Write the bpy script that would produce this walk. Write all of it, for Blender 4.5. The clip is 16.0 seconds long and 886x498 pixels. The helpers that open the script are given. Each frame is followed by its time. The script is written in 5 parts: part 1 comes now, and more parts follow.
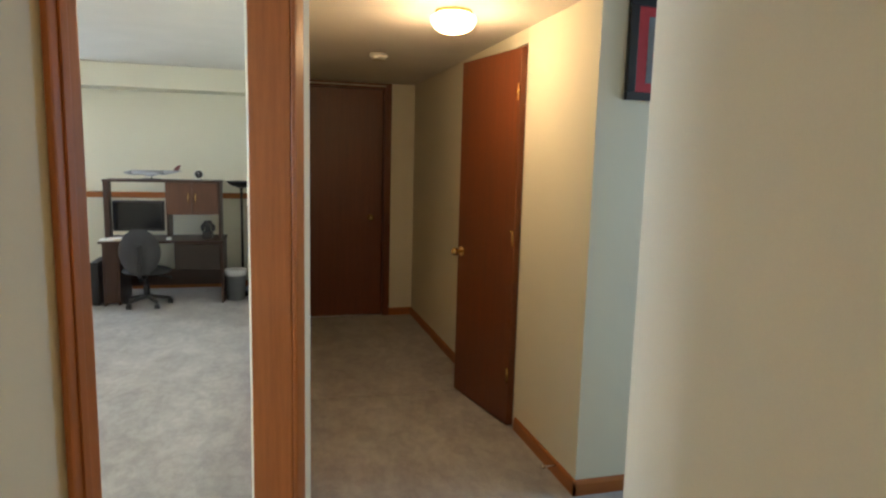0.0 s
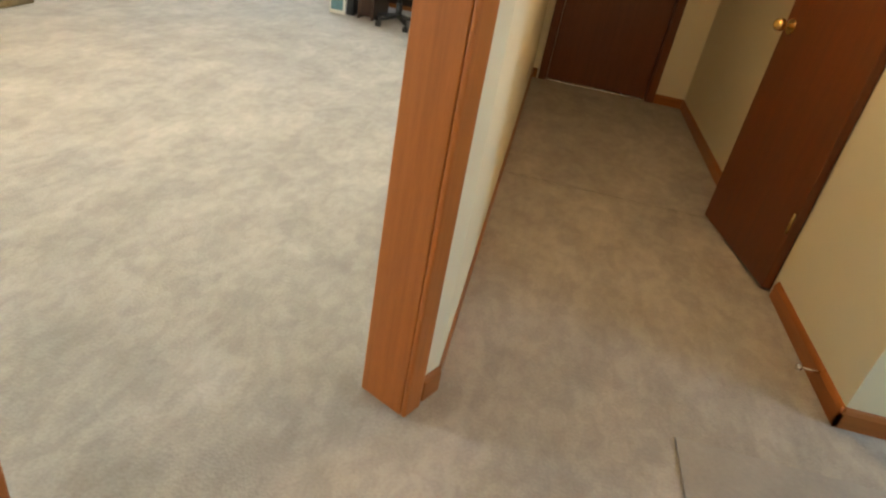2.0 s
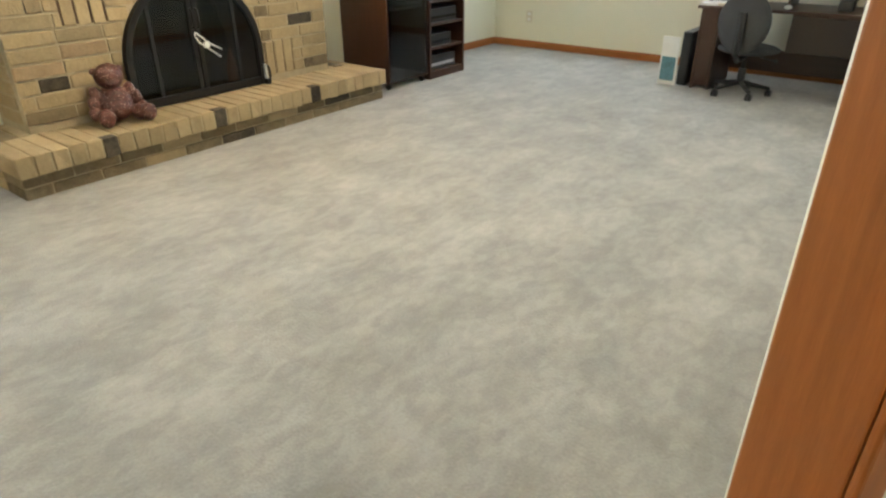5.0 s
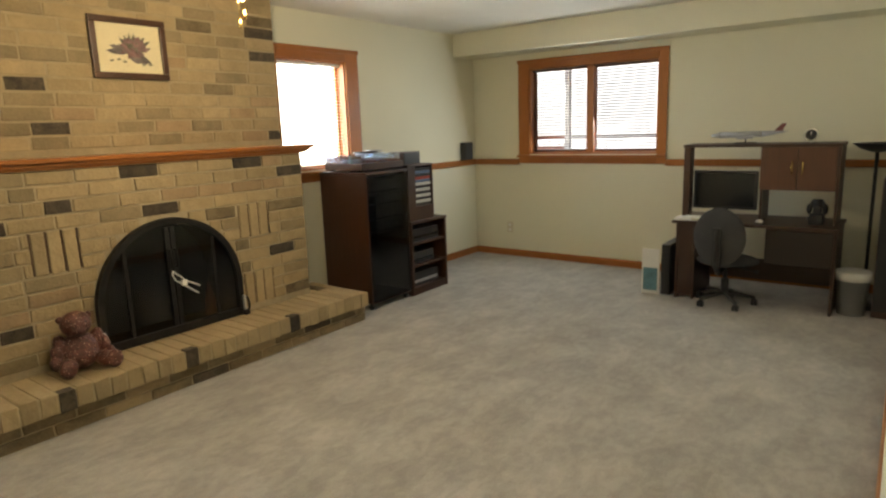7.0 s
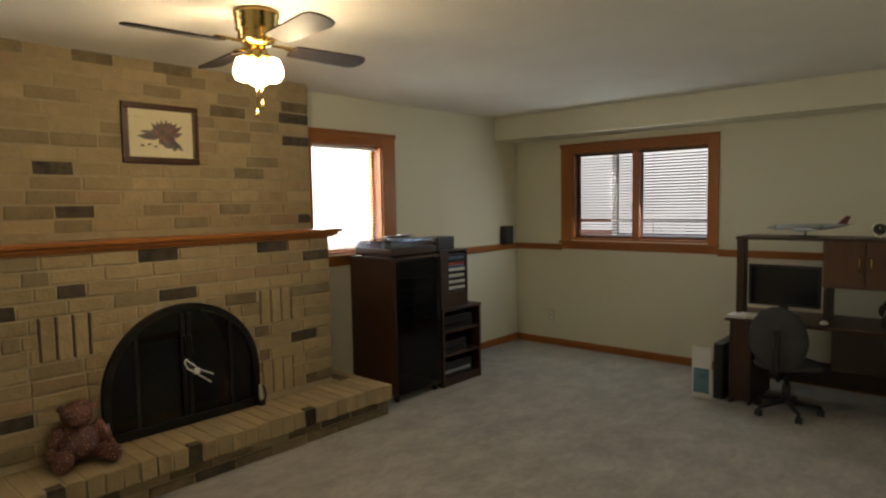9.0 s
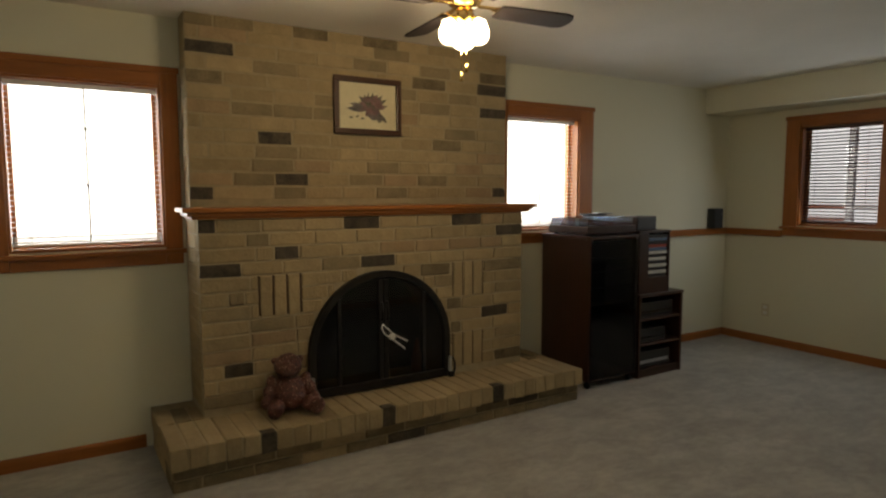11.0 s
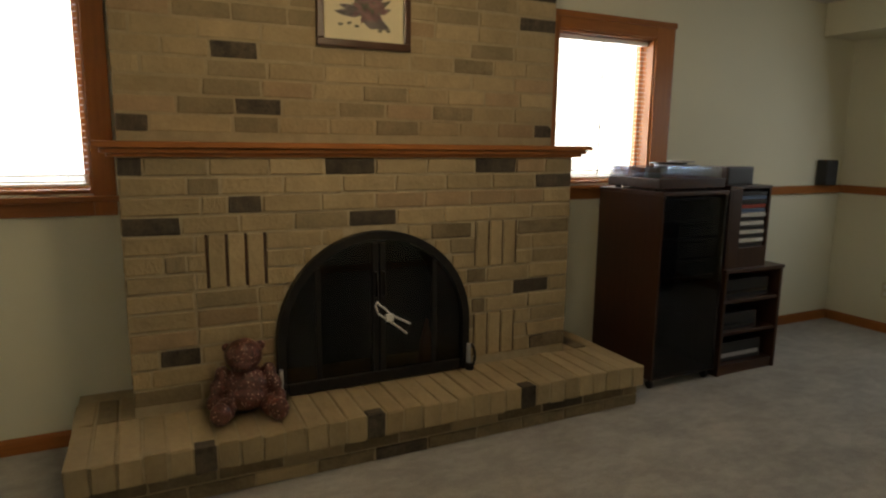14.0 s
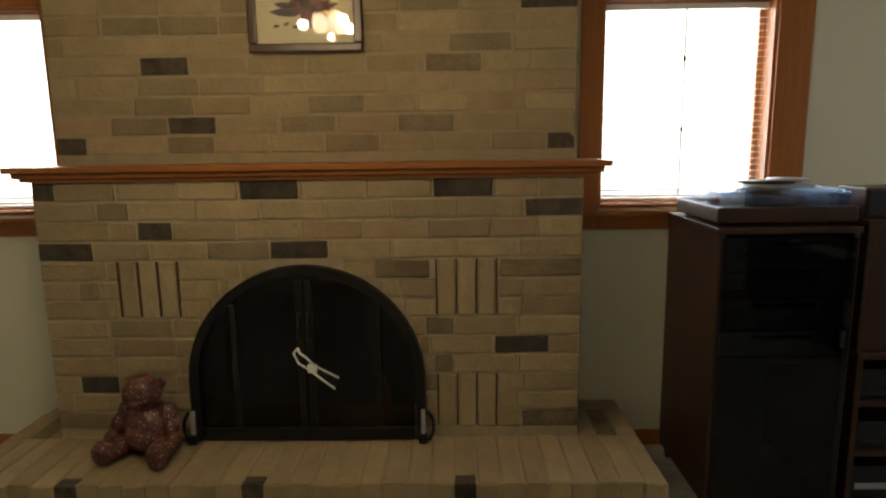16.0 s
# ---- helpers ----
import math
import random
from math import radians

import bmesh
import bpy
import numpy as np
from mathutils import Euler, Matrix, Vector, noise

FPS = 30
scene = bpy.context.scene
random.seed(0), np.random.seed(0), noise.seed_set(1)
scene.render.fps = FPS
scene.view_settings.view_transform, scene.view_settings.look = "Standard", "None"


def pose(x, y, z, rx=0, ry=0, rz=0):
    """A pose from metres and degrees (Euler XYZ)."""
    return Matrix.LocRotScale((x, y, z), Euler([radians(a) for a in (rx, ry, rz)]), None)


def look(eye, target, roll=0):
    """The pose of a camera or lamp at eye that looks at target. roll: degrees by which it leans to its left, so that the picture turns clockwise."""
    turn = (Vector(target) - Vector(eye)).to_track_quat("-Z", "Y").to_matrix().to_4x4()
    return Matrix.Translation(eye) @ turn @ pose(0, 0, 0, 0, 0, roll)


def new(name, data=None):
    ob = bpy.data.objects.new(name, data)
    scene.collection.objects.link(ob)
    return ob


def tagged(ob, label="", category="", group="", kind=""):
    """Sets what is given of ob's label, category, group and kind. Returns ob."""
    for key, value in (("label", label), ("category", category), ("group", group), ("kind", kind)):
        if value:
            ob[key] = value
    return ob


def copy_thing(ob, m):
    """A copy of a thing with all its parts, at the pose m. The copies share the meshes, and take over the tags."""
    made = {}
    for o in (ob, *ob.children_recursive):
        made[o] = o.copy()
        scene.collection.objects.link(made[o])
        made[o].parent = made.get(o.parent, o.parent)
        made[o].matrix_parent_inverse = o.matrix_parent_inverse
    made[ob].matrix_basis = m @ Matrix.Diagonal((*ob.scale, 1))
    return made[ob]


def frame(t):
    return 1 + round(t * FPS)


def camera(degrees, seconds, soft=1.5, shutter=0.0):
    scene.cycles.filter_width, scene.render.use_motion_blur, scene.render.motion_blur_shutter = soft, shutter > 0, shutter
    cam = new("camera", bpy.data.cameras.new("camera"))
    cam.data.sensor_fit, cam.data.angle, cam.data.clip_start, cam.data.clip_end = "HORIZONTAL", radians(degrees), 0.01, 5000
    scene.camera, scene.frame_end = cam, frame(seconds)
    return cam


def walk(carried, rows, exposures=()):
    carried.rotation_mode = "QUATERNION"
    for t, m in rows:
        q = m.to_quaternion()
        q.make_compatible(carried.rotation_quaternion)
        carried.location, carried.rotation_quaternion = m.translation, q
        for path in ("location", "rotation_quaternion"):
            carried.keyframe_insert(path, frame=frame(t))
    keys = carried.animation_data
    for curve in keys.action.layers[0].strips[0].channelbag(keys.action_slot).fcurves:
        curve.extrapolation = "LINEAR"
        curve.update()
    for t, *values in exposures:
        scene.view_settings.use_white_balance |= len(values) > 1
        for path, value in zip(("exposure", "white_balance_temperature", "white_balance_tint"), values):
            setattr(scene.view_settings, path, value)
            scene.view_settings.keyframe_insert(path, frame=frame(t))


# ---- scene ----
cam = camera(70.6, 16.0, soft=2.3)
PATH = [
    (0, (-0.017, 0.873, 1.431), (0.511, 2.783, 1.159), 1.5),
    (0.5, (0.047, 0.973, 1.389), (0.532, 2.873, 0.995), 0.6),
    (1, (0.148, 1.218, 1.394), (0.327, 3.120, 0.801), 1.8),
    (1.5, (0.188, 1.377, 1.303), (0.199, 3.236, 0.565), 4.8),
    (2, (0.186, 1.638, 1.164), (0.009, 3.363, 0.166), 10.9),
    (2.5, (0.154, 1.818, 1.109), (-0.377, 3.400, 0.006), 7.3),
    (3, (0.084, 2.017, 1.088), (-0.711, 3.277, -0.246), 2.8),
    (3.2, (0.066, 2.083, 1.075), (-0.818, 3.273, -0.268), 0.2),
    (5.3, (-0.013, 2.096, 1.216), (-1.142, 3.519, 0.379), -0.5),
    (5.5, (-0.002, 2.140, 1.238), (-1.161, 3.570, 0.456), -0.9),
    (6, (-0.065, 2.173, 1.292), (-1.218, 3.678, 0.652), -1.4),
    (6.5, (-0.075, 2.238, 1.357), (-1.220, 3.800, 0.859), -1.6),
    (7, (-0.119, 2.339, 1.398), (-1.297, 3.909, 1.016), -2.0),
    (7.5, (-0.149, 2.430, 1.429), (-1.408, 3.955, 1.132), -1.7),
    (8, (-0.154, 2.512, 1.427), (-1.476, 3.985, 1.144), -0.8),
    (8.5, (-0.147, 2.583, 1.438), (-1.447, 4.083, 1.192), -0.8),
    (9, (-0.139, 2.627, 1.473), (-1.463, 4.119, 1.328), -1.0),
    (9.5, (-0.133, 2.653, 1.470), (-1.480, 4.126, 1.344), -1.8),
    (10, (-0.115, 2.676, 1.454), (-1.675, 3.923, 1.340), -2.1),
    (10.2, (-0.160, 2.661, 1.453), (-1.778, 3.830, 1.332), -1.7),
    (12.3, (-0.494, 2.678, 1.282), (-2.209, 3.687, 1.078), 0.4),
    (12.5, (-0.565, 2.684, 1.289), (-2.176, 3.852, 1.086), 0.2),
    (13, (-0.68, 2.856, 1.323), (-2.217, 4.098, 1.017), 0.1),
    (13.5, (-0.844, 3.091, 1.321), (-2.492, 4.172, 0.983), -1.2),
    (14, (-0.993, 3.346, 1.317), (-2.767, 4.207, 0.984), 0.7),
    (14.5, (-1.052, 3.638, 1.317), (-2.931, 4.248, 1.005), -0.4),
    (15, (-1.02, 4.049, 1.375), (-2.922, 4.55, 1.028), -0.4),
    (15.5, (-1.119, 4.528, 1.356), (-3.057, 4.822, 0.957), -1.6),
    (16, (-1.282, 4.865, 1.385), (-3.253, 4.835, 1.047), -0.8),
]
EXPOSURES = [(0, 0.12, 5550, 10), (1.0, -0.08, 6100, 10), (1.5, 0.10, 6600, 10), (2.2, 0.78, 6500, 10), (3.2, 0.75, 6200, 10), (5.3, 0.28, 5900, 6), (6.0, -0.22, 6500, 7), (6.5, -0.45, 6900, 8), (7.0, -0.55, 7150, 9), (8.0, -1.05, 7150, 10), (8.6, -1.2, 7100, 10), (9.2, -1.73, 7100, 11), (10.2, -1.85, 7100, 11), (12.3, -2.15, 7200, 11), (13.0, -2.15, 7150, 11), (14.0, -1.8, 7100, 11), (15.0, -1.78, 7050, 11), (15.5, -1.88, 7000, 11), (16.0, -1.75, 7000, 11)]
walk(cam, [(t, look(eye, target, roll)) for t, eye, target, roll in PATH], EXPOSURES)

# ---- world, sun, window light, lamps ----
world = bpy.data.worlds.new("sky")
scene.world = world
world.use_nodes = True
sky = world.node_tree.nodes.new("ShaderNodeTexSky")
sky.sky_type, sky.sun_disc = "NISHITA", False
sky.sun_elevation, sky.sun_rotation = radians(48), radians(140)
back = world.node_tree.nodes["Background"]
back.inputs["Strength"].default_value = 0.15
world.node_tree.links.new(sky.outputs["Color"], back.inputs["Color"])


def lamp(name, kind, energy, colour, m, **settings):
    data = bpy.data.lights.new(name, kind)
    data.energy, data.color = energy, colour
    for key, value in settings.items():
        if key == "size":
            data.shape, data.size, data.size_y = "RECTANGLE", value[0], value[1]
        if key == "angle":
            data.angle = radians(value)
        if key == "radius":
            data.shadow_soft_size = value
    ob = new(name, data)
    ob.matrix_world = m
    return ob


lamp("sun", "SUN", 3.0, (1.0, 0.95, 0.88), look((0, 0, 0), (-0.64, 0.77 * -1 + 1.2, -0.9)), angle=0.5)
DAY = (0.81, 0.915, 1.0)
lamp("window_light_south", "AREA", 70, DAY, look((-4.30, 2.82, 1.53), (-3.0, 2.82, 1.35)), size=(0.75, 0.9))
lamp("window_light_stereo", "AREA", 70, DAY, look((-4.30, 5.85, 1.53), (-3.0, 5.85, 1.35)), size=(0.75, 0.9))
lamp("window_light_north", "AREA", 29, DAY, look((-2.65, 8.125, 1.52), (-2.5, 6.0, 0.75)), size=(1.2, 0.78))
WARM = (1.0, 0.60, 0.27)
lamp("hall_lamp", "POINT", 13, WARM, pose(0.80, 3.75, 1.965), radius=0.05)
for k in range(3):
    a = math.radians(120 * k + 28)
    lamp("fan_lamp", "POINT", 16, (1.0, 0.80, 0.52), pose(-2.59 + 0.165 * math.cos(a), 4.19 + 0.165 * math.sin(a), 2.055), radius=0.03)
# Unseen lamp added behind the camera to brighten the near hall wall.
lamp("hall_fill_behind", "POINT", 12, WARM, pose(0.0, -0.35, 1.90), radius=0.06)
# Added bluish fill for assumed daylight down the passage; no window is built.
lamp("passage_fill_light", "AREA", 14, (0.62, 0.78, 1.0), look((3.15, 2.62, 1.45), (1.0, 2.62, 1.3)), size=(0.7, 0.9))
lamp("fan_lamp_centre", "POINT", 12, (1.0, 0.80, 0.52), pose(-2.585, 4.185, 1.985), radius=0.02)
# ---- materials ----
def mat(name, base, rough=0.6, metal=0.0, vary=0.12, scale=8.0, fine=120.0, bump=0.15, stretch=(1, 1, 1), tint=None, spec=0.5, rand=0.0, dist=0.004):
    """A surface with colour varied at two scales, fine relief and an uneven gloss."""
    m = bpy.data.materials.new(name)
    m.use_nodes = True
    nt = m.node_tree
    N, L = nt.nodes, nt.links
    b = N["Principled BSDF"]
    b.inputs["Metallic"].default_value = metal
    b.inputs["Specular IOR Level"].default_value = spec
    co = N.new("ShaderNodeTexCoord")
    mp = N.new("ShaderNodeMapping")
    mp.inputs["Scale"].default_value = stretch
    L.new(co.outputs["Object"], mp.inputs["Vector"])
    n1, n2 = N.new("ShaderNodeTexNoise"), N.new("ShaderNodeTexNoise")
    n1.inputs["Scale"].default_value, n2.inputs["Scale"].default_value = scale, fine
    n1.inputs["Detail"].default_value = 5
    n2.inputs["Detail"].default_value = 2
    if rand:
        own = N.new("ShaderNodeObjectInfo")
        far = N.new("ShaderNodeMath")
        far.operation, far.inputs[1].default_value = "MULTIPLY", 60.0
        L.new(own.outputs["Random"], far.inputs[0])
        for n in (n1, n2):
            n.noise_dimensions = "4D"
            L.new(far.outputs[0], n.inputs["W"])
    for n in (n1, n2):
        L.new(mp.outputs["Vector"], n.inputs["Vector"])
    mx = N.new("ShaderNodeMix")
    mx.data_type = "RGBA"
    dark = tuple(c * (1 - vary) for c in base)
    lite = tint or tuple(min(1, c * (1 + vary)) for c in base)
    mx.inputs["A"].default_value, mx.inputs["B"].default_value = (*dark, 1), (*lite, 1)
    ramp = N.new("ShaderNodeMapRange")
    ramp.inputs["From Min"].default_value, ramp.inputs["From Max"].default_value = 0.3, 0.7
    add = N.new("ShaderNodeMath")
    add.operation = "MULTIPLY_ADD"
    add.inputs[1].default_value = 0.35
    L.new(n2.outputs["Fac"], add.inputs[0])
    sub = N.new("ShaderNodeMath")
    sub.operation = "MULTIPLY"
    sub.inputs[1].default_value = 0.65
    L.new(n1.outputs["Fac"], sub.inputs[0])
    L.new(sub.outputs[0], add.inputs[2])
    L.new(add.outputs[0], ramp.inputs["Value"])
    L.new(ramp.outputs["Result"], mx.inputs["Factor"])
    out = mx.outputs["Result"]
    if rand:
        oi = N.new("ShaderNodeObjectInfo")
        hs = N.new("ShaderNodeHueSaturation")
        mr = N.new("ShaderNodeMapRange")
        mr.inputs["To Min"].default_value, mr.inputs["To Max"].default_value = 1 - rand, 1 + rand
        L.new(oi.outputs["Random"], mr.inputs["Value"])
        L.new(mr.outputs["Result"], hs.inputs["Value"])
        L.new(out, hs.inputs["Color"])
        out = hs.outputs["Color"]
    L.new(out, b.inputs["Base Color"])
    rr = N.new("ShaderNodeMapRange")
    rr.inputs["To Min"].default_value, rr.inputs["To Max"].default_value = max(0.03, rough - 0.08), min(1, rough + 0.08)
    L.new(n1.outputs["Fac"], rr.inputs["Value"])
    L.new(rr.outputs["Result"], b.inputs["Roughness"])
    if bump:
        bp = N.new("ShaderNodeBump")
        bp.inputs["Strength"].default_value, bp.inputs["Distance"].default_value = bump, dist
        L.new(add.outputs[0], bp.inputs["Height"])
        L.new(bp.outputs["Normal"], b.inputs["Normal"])
    return m


def glow(name, colour, strength):
    m = bpy.data.materials.new(name)
    m.use_nodes = True
    b = m.node_tree.nodes["Principled BSDF"]
    b.inputs["Base Color"].default_value = (*colour, 1)
    b.inputs["Emission Color"].default_value = (*colour, 1)
    b.inputs["Emission Strength"].default_value = strength
    return m


def pane_glass(name, tint=(1, 1, 1), gloss=1.0):
    """Thin clear glass: straight through, with a faint gloss."""
    m = bpy.data.materials.new(name)
    m.use_nodes = True
    N, L = m.node_tree.nodes, m.node_tree.links
    N.remove(N["Principled BSDF"])
    tr, gl, mx = (N.new(k) for k in ("ShaderNodeBsdfTransparent", "ShaderNodeBsdfGlossy", "ShaderNodeMixShader"))
    tr.inputs["Color"].default_value = (*tint, 1)
    gl.inputs["Roughness"].default_value = 0.03
    mx.inputs[0].default_value = 0.05 * gloss
    L.new(tr.outputs[0], mx.inputs[1])
    L.new(gl.outputs[0], mx.inputs[2])
    L.new(mx.outputs[0], N["Material Output"].inputs["Surface"])
    return m


def flecks(m, colour, scale, size):
    """Scatters small pale flecks over a material."""
    N, L = m.node_tree.nodes, m.node_tree.links
    b = N["Principled BSDF"]
    src = b.inputs["Base Color"].links[0].from_socket
    co, vo, mr, mx = (N.new(k) for k in ("ShaderNodeTexCoord", "ShaderNodeTexVoronoi", "ShaderNodeMapRange", "ShaderNodeMix"))
    mx.data_type = "RGBA"
    vo.inputs["Scale"].default_value = scale
    mr.inputs["From Min"].default_value, mr.inputs["From Max"].default_value = size, size * 2.2
    mr.inputs["To Min"].default_value, mr.inputs["To Max"].default_value = 1.0, 0.0
    L.new(co.outputs["Object"], vo.inputs["Vector"])
    L.new(vo.outputs["Distance"], mr.inputs["Value"])
    L.new(mr.outputs["Result"], mx.inputs["Factor"])
    L.new(src, mx.inputs["A"])
    mx.inputs["B"].default_value = (*colour, 1)
    L.new(mx.outputs["Result"], b.inputs["Base Color"])


def carpet_material(name, base, warm):
    """Cut-pile carpet: tufts, soft blotches and the long strokes that a vacuum cleaner leaves."""
    m = mat(name, base, rough=0.95, vary=0.07, scale=3.0, fine=110.0, bump=0.6, spec=0.1, dist=0.012, tint=warm)
    nt = m.node_tree
    N, L = nt.nodes, nt.links
    b = N["Principled BSDF"]
    b.inputs["Sheen Weight"].default_value = 0.25
    b.inputs["Sheen Roughness"].default_value = 0.6
    src = b.inputs["Base Color"].links[0].from_socket
    co = N.new("ShaderNodeTexCoord")
    hue = N.new("ShaderNodeHueSaturation")
    strokes = []
    for turn, sc, st, amp in ((0.55, 2.4, (1.0, 0.36, 1), 0.04), (-0.75, 9.0, (1.0, 0.55, 1), 0.07), (0.1, 26.0, (1, 0.6, 1), 0.055)):
        mp = N.new("ShaderNodeMapping")
        mp.inputs["Rotation"].default_value = (0, 0, turn)
        mp.inputs["Scale"].default_value = st
        L.new(co.outputs["Object"], mp.inputs["Vector"])
        n = N.new("ShaderNodeTexNoise")
        n.inputs["Scale"].default_value, n.inputs["Detail"].default_value, n.inputs["Distortion"].default_value = sc, 2, 0.4
        L.new(mp.outputs["Vector"], n.inputs["Vector"])
        mr = N.new("ShaderNodeMapRange")
        mr.inputs["From Min"].default_value, mr.inputs["From Max"].default_value = 0.42, 0.58
        mr.inputs["To Min"].default_value, mr.inputs["To Max"].default_value = 1 - amp, 1 + amp
        L.new(n.outputs["Fac"], mr.inputs["Value"])
        strokes.append(mr.outputs["Result"])
    # wedge-shaped passes of the vacuum cleaner, each a little lighter or darker than the next
    mp = N.new("ShaderNodeMapping")
    mp.inputs["Rotation"].default_value = (0, 0, 0.35)
    mp.inputs["Scale"].default_value = (1.0, 0.30, 1)
    L.new(co.outputs["Object"], mp.inputs["Vector"])
    cell = N.new("ShaderNodeTexVoronoi")
    cell.inputs["Scale"].default_value = 2.6
    L.new(mp.outputs["Vector"], cell.inputs["Vector"])
    grey = N.new("ShaderNodeRGBToBW")
    L.new(cell.outputs["Color"], grey.inputs["Color"])
    wedge = N.new("ShaderNodeMapRange")
    wedge.inputs["To Min"].default_value, wedge.inputs["To Max"].default_value = 0.945, 1.055
    L.new(grey.outputs["Val"], wedge.inputs["Value"])
    first = N.new("ShaderNodeMath")
    first.operation = "MULTIPLY"
    L.new(strokes[0], first.inputs[0])
    L.new(wedge.outputs["Result"], first.inputs[1])
    strokes[0] = first.outputs[0]
    mul = N.new("ShaderNodeMath")
    mul.operation = "MULTIPLY"
    L.new(strokes[0], mul.inputs[0])
    L.new(strokes[1], mul.inputs[1])
    mul2 = N.new("ShaderNodeMath")
    mul2.operation = "MULTIPLY"
    L.new(mul.outputs[0], mul2.inputs[0])
    L.new(strokes[2], mul2.inputs[1])
    L.new(mul2.outputs[0], hue.inputs["Value"])
    L.new(src, hue.inputs["Color"])
    L.new(hue.outputs["Color"], b.inputs["Base Color"])
    return m


WALL = mat("wall_paint", (0.73, 0.705, 0.56), rough=0.75, vary=0.03, scale=1.5, fine=220, bump=0.12, spec=0.25, dist=0.002)
CEIL = mat("ceiling_paint", (0.78, 0.75, 0.68), rough=0.9, vary=0.04, scale=3, fine=140, bump=0.5, spec=0.2, dist=0.006)
CARPET = carpet_material("carpet", (0.285, 0.268, 0.246), (0.40, 0.380, 0.350))
VINYL = mat("grey_vinyl", (0.30, 0.29, 0.28), rough=0.5, vary=0.12, scale=10, fine=90, bump=0.1)
TRIM = mat("varnished_oak", (0.37, 0.13, 0.032), rough=0.36, vary=0.17, scale=5, fine=50, bump=0.10, stretch=(14, 14, 0.8), dist=0.002, spec=0.3)
TRIM_H = mat("varnished_oak_level", (0.32, 0.115, 0.030), rough=0.36, vary=0.17, scale=5, fine=50, bump=0.10, stretch=(0.9, 0.9, 14), dist=0.002, spec=0.3)
DOOR = mat("dark_stained_door", (0.135, 0.038, 0.011), rough=0.42, vary=0.22, scale=4, fine=46, bump=0.10, stretch=(12, 12, 0.7), dist=0.002)
BRICK = mat("tan_brick", (0.35, 0.27, 0.16), rough=0.9, vary=0.16, scale=11, fine=60, bump=1.0, rand=0.13, spec=0.2, dist=0.009)
BRICK_DARK = mat("charred_brick", (0.045, 0.038, 0.033), rough=0.85, vary=0.45, scale=14, fine=75, bump=0.9, rand=0.22, spec=0.2, tint=(0.115, 0.092, 0.066), dist=0.006)
# Smoked bricks, and the hearth riser's shade put into brick colour.
BRICK_MID = mat("smoked_shaded_brick", (0.20, 0.155, 0.095), rough=0.9, vary=0.40, scale=12, fine=75, bump=0.9, rand=0.22, spec=0.2, dist=0.006)
BRICK_ROSE = mat("rosy_tan_brick", (0.31, 0.222, 0.135), rough=0.9, vary=0.2, scale=11, fine=75, bump=0.7, rand=0.18, spec=0.2, dist=0.006)
MORTAR = mat("mortar", (0.345, 0.28, 0.18), rough=0.95, vary=0.15, scale=20, fine=150, bump=0.6, spec=0.1)
MORTAR_PALE = mat("pale_mortar", (0.40, 0.33, 0.225), rough=0.95, vary=0.15, scale=20, fine=150, bump=0.6, spec=0.1)
BRICK_GREY = mat("faintly_smoked_brick", (0.255, 0.200, 0.122), rough=0.9, vary=0.24, scale=10, fine=75, bump=0.8, rand=0.12, spec=0.2, dist=0.006)
BRICK_SMUDGE = mat("half_charred_brick", (0.075, 0.060, 0.045), rough=0.9, vary=0.35, scale=9, fine=60, bump=0.9, rand=0.12, spec=0.2, tint=(0.26, 0.20, 0.125), dist=0.006)
MORTAR_DARK = mat("open_joint", (0.06, 0.032, 0.018), rough=0.95, vary=0.3, bump=0.3)
WALNUT = mat("dark_walnut_veneer", (0.042, 0.016, 0.008), rough=0.40, vary=0.30, scale=4, fine=60, bump=0.08, stretch=(10, 10, 0.9), dist=0.002)
WALNUT_H = mat("dark_walnut_veneer_level", (0.042, 0.017, 0.008), rough=0.42, vary=0.30, scale=4, fine=60, bump=0.08, stretch=(0.9, 10, 10), dist=0.002)
CABINET = mat("red_brown_cabinet_veneer", (0.095, 0.038, 0.018), rough=0.42, vary=0.25, scale=4, fine=60, bump=0.08, stretch=(10, 10, 0.9), dist=0.002)
BLACK = mat("black_plastic", (0.012, 0.012, 0.013), rough=0.42, vary=0.2, scale=20, fine=200, bump=0.08)
FACEPLATE = mat("dark_grey_faceplate", (0.040, 0.038, 0.036), rough=0.45, metal=0.3, vary=0.15, scale=20, fine=160, bump=0.04)
# Near-black colour that paints in the darkness of a desk cubby.
CUBBY = mat("cubby_dark", (0.016, 0.008, 0.005), rough=0.5, vary=0.3, scale=5, fine=60, bump=0.06)
BLACK_METAL = mat("black_iron", (0.018, 0.016, 0.015), rough=0.5, metal=0.6, vary=0.3, scale=18, fine=120, bump=0.15)
DARK_GLASS = mat("smoked_glass", (0.008, 0.010, 0.011), rough=0.17, vary=0.15, scale=6, fine=30, bump=0.0, spec=0.5)
BRASS = mat("polished_brass", (0.70, 0.50, 0.20), rough=0.2, metal=1.0, vary=0.15, scale=20, fine=90, bump=0.03)
STEEL = mat("bright_steel", (0.75, 0.75, 0.74), rough=0.25, metal=1.0, vary=0.1, scale=20, fine=90, bump=0.03)
WHITE = mat("white_plastic", (0.75, 0.74, 0.70), rough=0.4, vary=0.05, scale=10, fine=90, bump=0.05)
IVORY = mat("ivory_plastic", (0.62, 0.56, 0.42), rough=0.4, vary=0.05, scale=10, fine=90, bump=0.05)
SLAT_BROWN = mat("blind_slat_brown", (0.085, 0.040, 0.030), rough=0.45, vary=0.10, scale=10, fine=90, bump=0.03)
